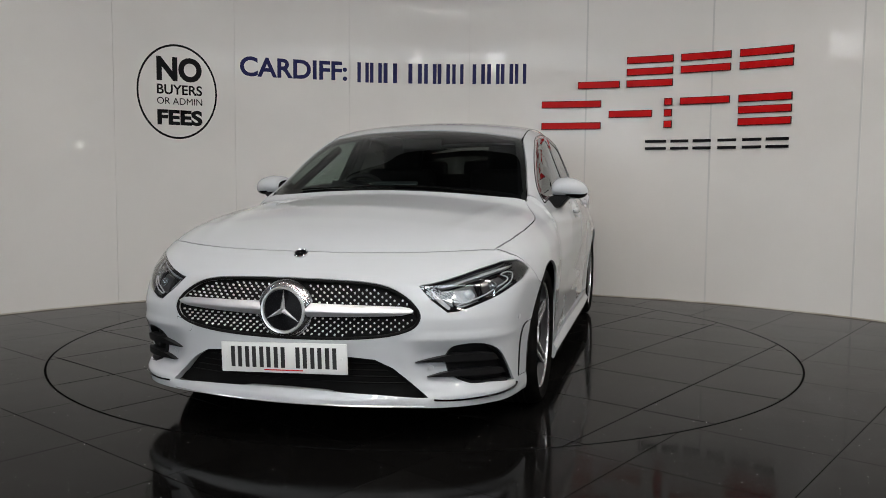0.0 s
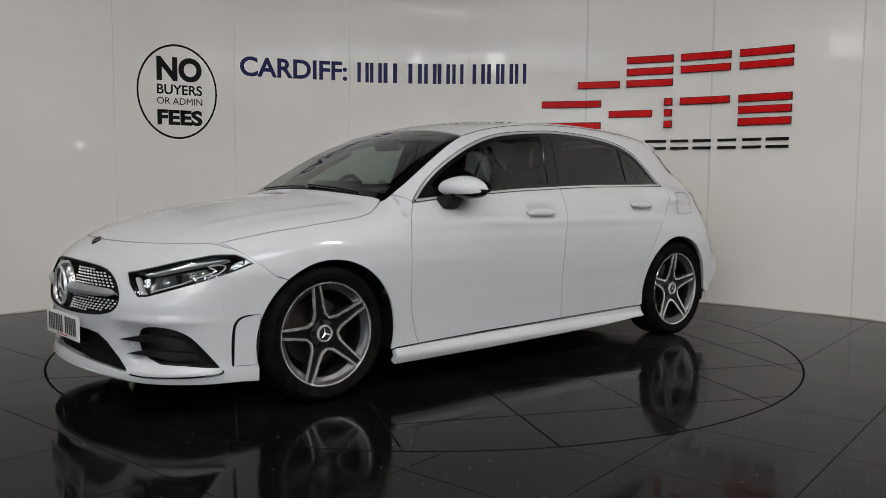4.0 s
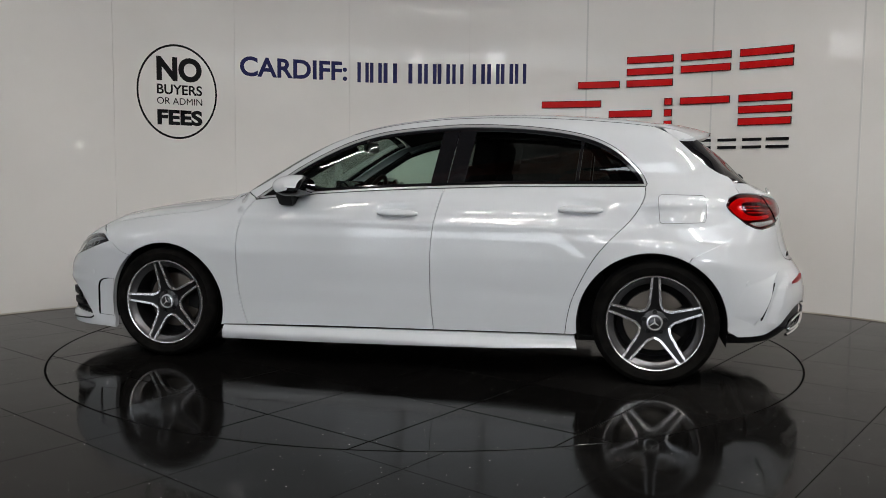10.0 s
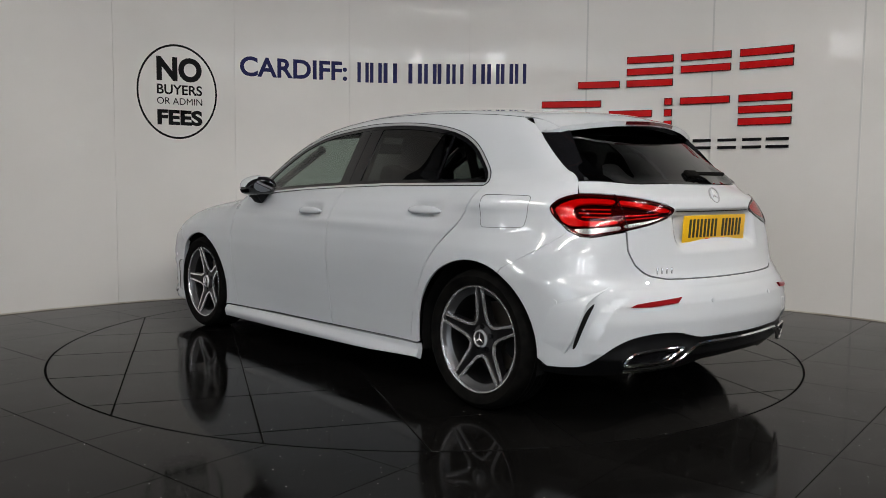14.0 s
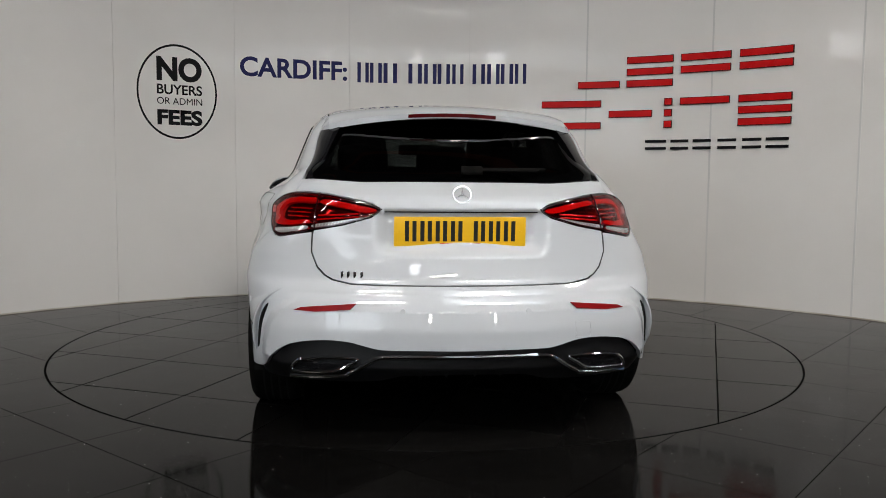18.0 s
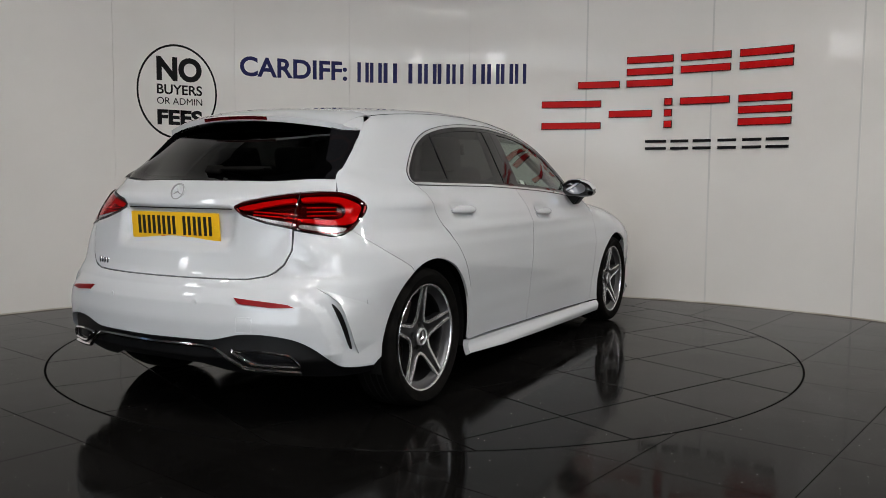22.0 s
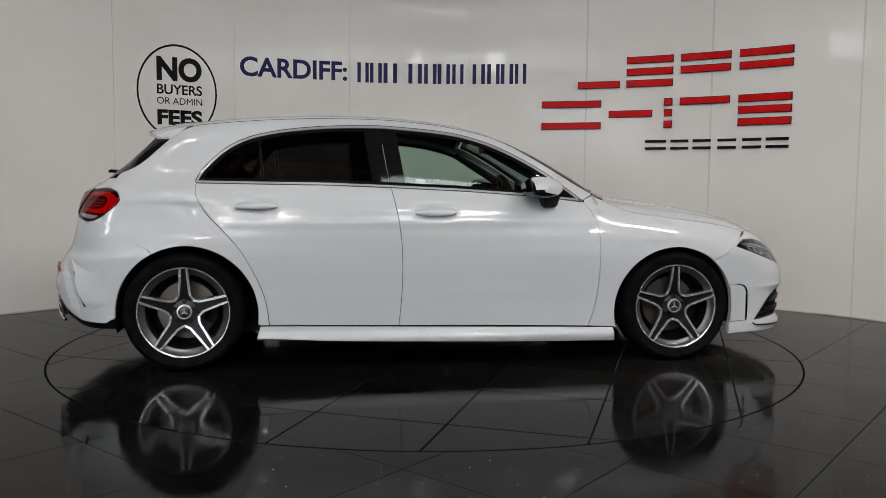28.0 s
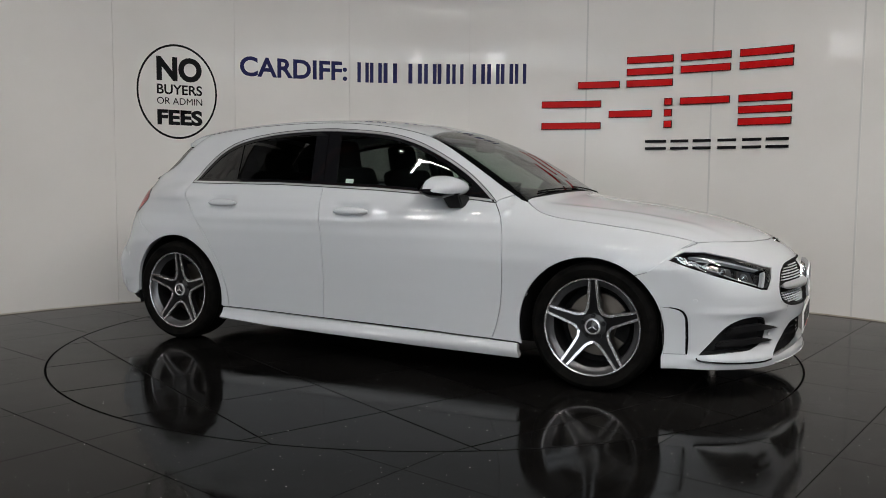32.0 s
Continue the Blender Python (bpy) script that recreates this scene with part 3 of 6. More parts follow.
HAUNCH_Z = table((0.5, 0.0), (0.80, 0.0), (0.87, 0.35), (0.92, 0.95), (0.955, 1.0), (0.985, 0.72), (1.02, 0.2), (1.06, 0.0), (1.5, 0.0))


def smax(a, b, k):
    h = np.maximum(k - np.abs(a - b), 0) / k
    return np.maximum(a, b) + h * h * k * 0.25


def half_width(x, z):
    return SECTION(z) - LOW_TAPER(x) - HIGH(z) * TOP_TAPER(x) + HAUNCH_X(x) * HAUNCH_Z(z)


def form(x, y, z):
    """Below nought inside the car's skin, above it outside."""
    y = np.abs(y)
    flare = 0.010 * (np.exp(-((x - 1.36) / 0.42) ** 4) + np.exp(-((x + 1.34) / 0.46) ** 4)) * np.exp(-((z - 0.5) / 0.27) ** 4)
    side = y - half_width(x, z) - flare
    top = (z - TOP(x) + CROWN(x) * y * y) * np.where((x > 0.2) & (x < 1.0), 0.87, 0.97)
    nose = x - NOSE(z) + NOSE_BOW(z) * y * y + 0.06 * y ** 4
    tail = -x - TAIL(z) + TAIL_BOW(z) * y * y + 0.10 * y ** 4
    kt = np.where(x > 0.9, 0.13, 0.10)
    f = smax(side, top, kt)
    f = smax(f, nose, 0.15)
    return smax(f, tail, 0.16)


FRONT_AXIS, REAR_AXIS = 1.20, -1.20


def lift(kind, uv):
    """From a flat layout to the skin. side: (x, z); top: (x, y); nose, tail: (angle round an upright axis, z)."""
    uv = np.asarray(uv, float)
    u, v = uv[:, 0], uv[:, 1]
    o = np.zeros((len(u), 3))
    d = np.zeros((len(u), 3))
    if kind == "side":
        o[:, 0], o[:, 2], d[:, 1], far = u, v, 1.0, 1.2
    elif kind == "top":
        o[:, 0], o[:, 1], o[:, 2], d[:, 2], far = u, v, 0.45, 1.0, 1.2
    elif kind == "nose":
        o[:, 0], o[:, 2], far = FRONT_AXIS, v, 1.5
        d[:, 0], d[:, 1] = np.cos(u), np.sin(u)
    else:
        o[:, 0], o[:, 2], far = REAR_AXIS, v, 1.5
        d[:, 0], d[:, 1] = -np.cos(u), np.sin(u)
    lo, hi = np.zeros(len(u)), np.full(len(u), far)
    for _ in range(30):
        mid = (lo + hi) / 2
        p = o + d * mid[:, None]
        inside = form(p[:, 0], p[:, 1], p[:, 2]) < 0
        lo, hi = np.where(inside, mid, lo), np.where(inside, hi, mid)
    return o + d * lo[:, None]


def skin_normal(p):
    e = 1e-3
    g = np.stack([form(*(p + np.eye(3)[k] * e).T) - form(*(p - np.eye(3)[k] * e).T) for k in range(3)], 1)
    return g / np.linalg.norm(g, axis=1)[:, None]










def even(loop, step):
    loop = [np.array(p, float) for p in loop]
    out = []
    for a, b in zip(loop, loop[1:] + loop[:1]):
        n = max(1, int(math.ceil(np.linalg.norm(b - a) / step - 1e-6)))
        out += [a + (b - a) * k / n for k in range(n)]
    keep = [out[0]]
    for p in out[1:]:
        if np.linalg.norm(p - keep[-1]) > step * 0.12:
            keep.append(p)
    if np.linalg.norm(keep[-1] - keep[0]) < step * 0.12:
        keep.pop()
    return np.array(keep)


def turned(loop):
    x, y = loop[:, 0], loop[:, 1]
    return 0.5 * np.sum(x * np.roll(y, -1) - np.roll(x, -1) * y)


def inset(loop, d):
    """Moves a closed loop inwards by d."""
    loop = np.asarray(loop, float)
    if turned(loop) < 0:
        loop = loop[::-1]
    a, b = np.roll(loop, 1, 0), np.roll(loop, -1, 0)
    e1, e2 = loop - a, b - loop
    n1 = np.stack([-e1[:, 1], e1[:, 0]], 1) / np.linalg.norm(e1, axis=1)[:, None]
    n2 = np.stack([-e2[:, 1], e2[:, 0]], 1) / np.linalg.norm(e2, axis=1)[:, None]
    m = n1 + n2
    m = m / np.maximum(np.sum(m * n1, 1), 0.5)[:, None]
    return loop + m * d


def inside_loops(p, loops):
    hit = np.zeros(len(p), bool)
    for loop in loops:
        x, y = loop[:, 0], loop[:, 1]
        x2, y2 = np.roll(x, -1), np.roll(y, -1)
        for k in range(len(x)):
            c = (y[k] > p[:, 1]) != (y2[k] > p[:, 1])
            if c.any():
                hit ^= c & (p[:, 0] < (x2[k] - x[k]) * (p[:, 1] - y[k]) / (y2[k] - y[k] + 1e-15) + x[k])
    return hit


def cells(loops, step):
    """Triangles that fill an outline with holes, and its edges."""
    verts, edges = [], []
    for loop in loops:
        s = len(verts)
        verts += [tuple(p) for p in loop]
        edges += [(s + k, s + (k + 1) % len(loop)) for k in range(len(loop))]
    allp = np.vstack(loops)
    lo, hi = allp.min(0), allp.max(0)
    g = []
    row, y = 0, lo[1]
    while y < hi[1]:
        xs = np.arange(lo[0] + (step / 2 if row % 2 else 0), hi[0], step)
        g.append(np.stack([xs, np.full(len(xs), y)], 1))
        y += step * 0.866
        row += 1
    if g:
        g = np.vstack(g)
        g = g[inside_loops(g, loops)]
        d = np.full(len(g), 9.0)
        for loop in loops:
            for a, b in zip(loop, np.roll(loop, -1, 0)):
                e = b - a
                t = np.clip(((g - a) @ e) / (e @ e + 1e-15), 0, 1)
                d = np.minimum(d, np.linalg.norm(g - a - t[:, None] * e, axis=1))
        verts += [tuple(p) for p in g[d > step * 0.45]]
    v, _, f, *_ = geometry.delaunay_2d_cdt([Vector(p) for p in verts], edges, [], 0, 1e-7)
    v = np.array([(p.x, p.y) for p in v])
    f = np.array([t for t in f if len(t) == 3])
    f = f[inside_loops(v[f].mean(1), loops)]
    return v, f


def panel(name, loop, kind, mat, parent, holes=(), off=0.0, step=0.03, rim=0.012, gap=0.0018, flip=False, label="", bump=None):
    """A piece of the skin: an outline in its layout, lifted on to the form, with its edge turned in. flip: on the other flank."""
    outer = inset(even(loop, step), gap)
    loops = [outer] + [inset(even(h, step), -gap) for h in holes]
    uv, tri = cells(loops, step)
    p = lift(kind, uv)
    n = skin_normal(p)
    p = p + n * off
    if bump is not None:
        base, h = p, 0.0015
        slope = np.stack([(bump(base + h * e) - bump(base - h * e)) / (2 * h) for e in np.eye(3)], 1)
        p = base + n * bump(base)[:, None]
        slope = slope - n * np.sum(slope * n, 1)[:, None]
        n = n - slope
        n = n / np.linalg.norm(n, axis=1)[:, None]
    face_n = np.cross(p[tri[:, 1]] - p[tri[:, 0]], p[tri[:, 2]] - p[tri[:, 0]])
    if np.sum(face_n * n[tri[:, 0]]) < 0:
        tri = tri[:, ::-1]
    verts, normals, faces = p.tolist(), n.tolist(), tri.tolist()
    if rim:
        count = {}
        for t in faces:
            for a, b in ((t[0], t[1]), (t[1], t[2]), (t[2], t[0])):
                count[(a, b)] = count.get((a, b), 0) + 1
        for a, b in [e for e in count if (e[1], e[0]) not in count]:
            s = len(verts)
            side = np.cross(p[b] - p[a], n[a])
            side = (side / (np.linalg.norm(side) + 1e-12)).tolist()
            verts += [p[a].tolist(), p[b].tolist(), (p[b] - n[b] * rim).tolist(), (p[a] - n[a] * rim).tolist()]
            normals += [side] * 4
            faces.append([s + 1, s, s + 3, s + 2])
    if flip:
        verts = [(x, -y, z) for x, y, z in verts]
        normals = [(x, -y, z) for x, y, z in normals]
        faces = [f[::-1] for f in faces]
    me = mesh_of(name, verts, faces, mat, True)
    me.normals_split_custom_set_from_vertices([Vector(v) for v in normals])
    return put(name, me, parent, None, label)


def skin_line(kind, uv, radius, off=0.0, flat=1.0, closed=False, flip=False, n=6):
    p = lift(kind, uv)
    p = p + skin_normal(p) * off
    if flip:
        p[:, 1] *= -1
    return tube(p, radius, n, closed, flat)


def arc(cx, cz, r, a0, a1, n=24):
    return [(cx + r * math.cos(radians(a0 + (a1 - a0) * k / n)), cz + r * math.sin(radians(a0 + (a1 - a0) * k / n))) for k in range(n + 1)]


# ---- lines on the flank, as (x, z) ----
AXLE_F, AXLE_R, HUB_Z = 1.3645, -1.3645, 0.3155
ARCH_F, ARCH_R = (1.352, 0.300, 0.358), (-1.345, 0.302, 0.368)
DLO_TOP = spline([(0.822, 0.915), (0.74, 0.982), (0.615, 1.075), (0.456, 1.165), (0.292, 1.237), (0.125, 1.284), (-0.041, 1.307), (-0.207, 1.320), (-0.343, 1.327), (-0.53, 1.324), (-0.716, 1.312), (-0.901, 1.287), (-1.045, 1.250), (-1.160, 1.190), (-1.252, 1.105), (-1.292, 1.055), (-1.311, 1.012)], 4)
DLO_LOW = [(-1.304, 0.998), (-1.0, 0.995), (-0.6, 0.992), (-0.266, 0.981), (0.1, 0.966), (0.45, 0.944), (0.70, 0.922), (0.822, 0.910)]
GAP_A = spline([(0.822, 0.908), (0.868, 0.84), (0.893, 0.75), (0.900, 0.66), (0.899, 0.50), (0.888, 0.38), (0.862, 0.27), (0.840, 0.213)], 3)
GAP_B = spline([(-0.266, 0.981), (-0.248, 0.90), (-0.226, 0.78), (-0.212, 0.66), (-0.208, 0.50), (-0.214, 0.36), (-0.226, 0.231)], 3)
GAP_C = spline([(-1.304, 0.998), (-1.300, 0.95), (-1.277, 0.895), (-1.225, 0.82), (-1.14, 0.735), (-1.065, 0.645), (-1.005, 0.54), (-0.955, 0.43), (-0.93, 0.33), (-0.92, 0.243)], 3)


def edge_y(x):
    """How far from the middle the roof skin and the glass of the screen end."""
    return np.interp(x, [-1.70, -1.4, -0.9, -0.3, 0.0, 0.35, 0.6, 0.88, 1.0], [0.50, 0.535, 0.555, 0.565, 0.572, 0.592, 0.656, 0.710, 0.728])


def top_edge(xs):
    xs = np.asarray(xs, float)
    p = lift("top", np.stack([xs, edge_y(xs)], 1))
    return [(a, c) for a, b, c in p]


BONNET_SIDE = [tuple(p) for p in spline([(1.815, 0.728), (1.74, 0.752), (1.66, 0.770), (1.5, 0.789), (1.40, 0.794), (1.28, 0.797), (1.15, 0.789), (1.06, 0.764), (0.965, 0.710)], 5)]


def bonnet_front(y):
    return 2.085 - 0.37 * y * y - 0.22 * y ** 4


def both(fn):
    for flip in (False, True):
        fn(flip)


def rear_flare(p):
    """The skin stands out a little beside the foot of the rear screen."""
    x, z = p[:, 0], p[:, 2]
    wide = np.where(z < 1.02, 0.030, 0.085)
    return 0.037 * np.exp(-((x + 1.71) / 0.14) ** 2 - ((z - 1.02) / wide) ** 2)


def gate_flare(p):
    """The same swelling on the tailgate and the rear screen, fading towards the middle."""
    t = np.clip((np.abs(p[:, 1]) - 0.36) / 0.20, 0, 1)
    return rear_flare(p) * t * t * (3 - 2 * t)


def flat_pane(p):
    """Side glass keeps an even lean down to the belt line, inside the skin's shoulder."""
    z = np.minimum(p[:, 2], 1.05)
    d = SECTION(z) - SECTION(1.05) - 0.385 * (1.05 - z)
    return -0.465 * (d + np.sqrt(d * d + 0.005 ** 2) - 0.005)


def build_car():
    car = group_at("car", None, "white five-door hatchback with black grille and twin-spoke alloy wheels", "car")
    # -- bonnet, roof, screen --
    front_edge = [(bonnet_front(y), y) for y in np.linspace(-0.725, 0.725, 33)]
    side_l = [(x, y) for x, y in BONNET_SIDE]
    back_edge = [(1.03 - 0.12 * y * y, y) for y in np.linspace(0.708, -0.708, 21)]
    loop = front_edge + side_l + back_edge[1:-1] + [(x, -y) for x, y in side_l[::-1]]

    def crease(p):
        y = np.abs(p[:, 1])
        line = 0.50 + 0.13 * (2.1 - p[:, 0])
        kick = np.clip((1.10 - 0.12 * y * y - p[:, 0]) / 0.07, 0, 1)
        return 0.006 * np.exp(-((y - line) / 0.05) ** 2) * np.clip((p[:, 0] - 0.9) / 0.3, 0, 1) * np.clip((2.05 - p[:, 0]) / 0.4, 0, 1) + 0.008 * kick * kick
    part_bonnet = panel("bonnet", loop, "top", PAINT, car, bump=crease)
    cowl = [(1.025 - 0.12 * y * y, y) for y in np.linspace(-0.68, 0.68, 21)] + [(0.980 - 0.05 * y * y, y) for y in np.linspace(0.68, -0.68, 21)]
    panel("cowl", cowl, "top", MATT_BLACK, car, off=-0.010)
    xs = np.linspace(0.945, 0.335, 13)
    screen = [(0.986 - 0.055 * y * y, y) for y in np.linspace(-0.705, 0.705, 17)] + [(x, float(edge_y(x)) - 0.004) for x in xs] + [(0.335 - 0.03 * (1 - (y / 0.585) ** 2), y) for y in np.linspace(0.57, -0.57, 13)] + [(x, -float(edge_y(x)) + 0.004) for x in xs[::-1]]
    ws = panel("windscreen", screen, "top", GLASS_W, car, off=-0.003, rim=0)
    ws.visible_shadow = False
    band = inset(even(screen, 0.03), 0.045)
    panel("screen_border", screen, "top", GLOSS_BLACK, car, holes=[band], off=-0.006, rim=0.004, label="black printed border of the windscreen")
    for pts in ([(0.968, 0.52), (0.972, 0.26), (0.966, 0.02)], [(0.984, 0.02), (0.972, -0.26), (0.950, -0.52)]):
        arm = part("windscreen_wiper", skin_line("top", spline(pts, 6), 0.005, 0.004, 0.8), RUBBER, car, "black windscreen wiper")
    xr = np.linspace(0.330, -1.345, 28)
    roof = [(0.330 - 0.03 * (1 - (y / 0.585) ** 2), y) for y in np.linspace(-0.585, 0.585, 15)] + [(x, float(edge_y(x))) for x in xr[1:]] + [(-1.35 - 0.01 * (1 - (y / 0.52) ** 2), y) for y in np.linspace(0.53, -0.53, 13)] + [(x, -float(edge_y(x))) for x in xr[:0:-1]]
    panel("roof", roof, "top", PAINT, car)
    panel("headlining", inset(even(roof, 0.06), 0.03), "top", CLOTH, car, off=-0.035, rim=0, step=0.08)

    for flip in (False, True):
        ditch = [(x, float(edge_y(x)) + 0.001) for x in np.linspace(0.30, -1.335, 36)]
        part("roof_joint", skin_line("top", ditch, 0.0036, -0.0022, 1.0, False, flip), MATT_BLACK, car, "black joint strip along the roof")
        # -- flank panels --
        upper = top_edge(np.linspace(0.897, -1.345, 44))
        rear_edge = [(-1.42, 1.282), (-1.469, 1.243), (-1.525, 1.189), (-1.5805, 1.133), (-1.664, 1.048), (-1.701, 1.022), (-1.731, 1.0035), (-1.768, 0.966), (-1.735, 0.957), (-1.71, 0.945), (-1.70, 0.915), (-1.72, 0.875), (-1.797, 0.812), (-1.738, 0.764), (-1.675, 0.722), (-1.582, 0.674), (-1.532, 0.649)]
        a = ARCH_R
        arch = [p for p in arc(*a, 118, -8, 30) if p[1] > 0.245]
        sill_end = [(-0.965, 0.243)]
        frame_loop = upper + rear_edge + arch + sill_end + [tuple(p) for p in GAP_C[::-1]] + [tuple(p) for p in DLO_TOP[::-1]] + [(0.835, 0.925)]
        frame_panel = panel("side_frame", frame_loop, "side", PAINT, car, flip=flip, bump=rear_flare, label="white pillar and rear wing pressing")
        front_door = [tuple(p) for p in GAP_A] + [(0.4, 0.222), (-0.226, 0.231)] + [tuple(p) for p in GAP_B[::-1]][1:] + [(0.1, 0.966), (0.45, 0.944), (0.70, 0.922)]
        rear_door = [tuple(p) for p in GAP_B] + [(-0.92, 0.243)] + [tuple(p) for p in GAP_C[::-1]][1:] + [(-1.0, 0.995), (-0.6, 0.992)]

        def door_bump(p):
            x, z = p[:, 0], p[:, 2]
            line = 0.41 + 0.02 * x
            under = 0.012 * np.logaddexp(0, (line - z) / 0.012)
            low = -0.06 * under * np.clip((0.80 - x) / 0.4, 0, 1) * np.clip((x + 0.98) / 0.2, 0, 1)
            low = low - 0.003 * np.exp(-((z - line - 0.05) / 0.06) ** 2) * np.clip((0.75 - x) / 0.4, 0, 1)
            shoulder = 0.005 * np.exp(-((z - 0.80 - 0.012 * x) / 0.025) ** 2)
            dent = -0.022 * sum(np.exp(-((x - hx) / 0.100) ** 4 - ((z - hz - 0.006) / 0.040) ** 4) for hx, hz in ((-0.027, 0.848), (-0.985, 0.878)))
            return low + shoulder + dent
        fd = panel("front_door", front_door, "side", PAINT, car, flip=flip, bump=door_bump, step=0.015)
        rd = panel("rear_door", rear_door, "side", PAINT, car, flip=flip, bump=door_bump, step=0.015)
        for d, lp in ((fd, front_door), (rd, rear_door)):
            panel("door_lining", lp, "side", CLOTH, d, flip=flip, off=-0.07, rim=0, step=0.07)
        a = ARCH_F
        arch = [p for p in arc(*a, 196, 52, 28) if p[1] > 0.20]
        bonnet_rail = lift("top", np.array([(x, y) for x, y in BONNET_SIDE]))
        rail = [(p[0], p[2]) for p in bonnet_rail]
        wing = rail + [(0.935, 0.927), (0.90, 0.949), (0.835, 0.925)] + [tuple(p) for p in GAP_A] + [(0.985, 0.208)] + arch + [(1.63, 0.60), (1.70, 0.655), (1.735, 0.682), (1.77, 0.712)]
        panel("front_wing", wing, "side", PAINT, car, flip=flip)
        skirt = [(0.988, 0.205), (0.840, 0.208), (-0.226, 0.226), (-0.92, 0.238), (-0.968, 0.238), (-0.985, 0.175), (-0.6, 0.158), (0.4, 0.140), (0.998, 0.135)]

        def ledge(p):
            return 0.016 * np.clip((0.205 - p[:, 2]) / 0.03, 0, 1)
        panel("side_skirt", skirt, "side", PAINT, car, flip=flip, bump=ledge, step=0.015, rim=0.03)
        # -- windows --
        dlo = [tuple(p) for p in DLO_TOP] + DLO_LOW
        outer = even(dlo, 0.03)
        inner = inset(outer, 0.013)
        panel("window_trim", dlo, "side", BRIGHT, car, holes=[inner], off=0.002, rim=0.01, gap=0.0, flip=flip, label="bright trim round the side windows")
        panel("window_frame", inset(outer, 0.0125), "side", GLOSS_BLACK, car, holes=[inset(outer, 0.032)], off=-0.003, rim=0.006, gap=0.0, step=0.02, flip=flip, label="black inner frame of the side windows")
        part("window_seal", skin_line("side", outer, 0.0022, 0.0016, 1.0, True, flip), MATT_BLACK, car)

        def between(x_hi, x_lo, lean):
            pts = [p for p in inner]
            def ok(p, s, xx):
                return s * (p[0] - (xx + lean * (p[1] - 0.98))) <= 0
            for s, xx in ((1, x_hi), (-1, x_lo)):
                if xx is not None:
                    pts = clip_poly(pts, lambda p: ok(p, s, xx), lambda p, q: seg_cut(p, q, xx, lean))
            return [tuple(p) for p in pts]
        g1 = panel("front_window", between(None, -0.180, -0.17), "side", GLASS_F, car, off=-0.006, rim=0, gap=0, flip=flip, bump=flat_pane)
        for x_hi, x_lo in ((-0.182, -0.268), (-0.272, -0.362)):
            panel("middle_pillar", between(x_hi, x_lo, -0.16), "side", GLOSS_BLACK, car, off=-0.003, rim=0.01, gap=0, flip=flip, label="glossy black pillar cover beside the door gap", bump=flat_pane)
        g2 = panel("rear_window", between(-0.364, -0.945, -0.10), "side", GLASS_R, car, off=-0.006, rim=0, gap=0, flip=flip, bump=flat_pane)
        panel("window_divider", between(-0.947, -0.962, -0.10), "side", GLOSS_BLACK, car, off=-0.002, rim=0.01, gap=0, flip=flip)
        g3 = panel("quarter_window", between(-0.964, None, -0.10), "side", GLASS_R, car, off=-0.006, rim=0, gap=0, flip=flip, bump=flat_pane)
        for g in (g1, g2, g3):
            g.visible_shadow = False
    return car


def seg_cut(p, q, xx, lean):
    u = p[0] - (xx + lean * (p[1] - 0.98))
    v = q[0] - (xx + lean * (q[1] - 0.98))
    t = u / (u - v)
    return (p[0] + t * (q[0] - p[0]), p[1] + t * (q[1] - p[1]))


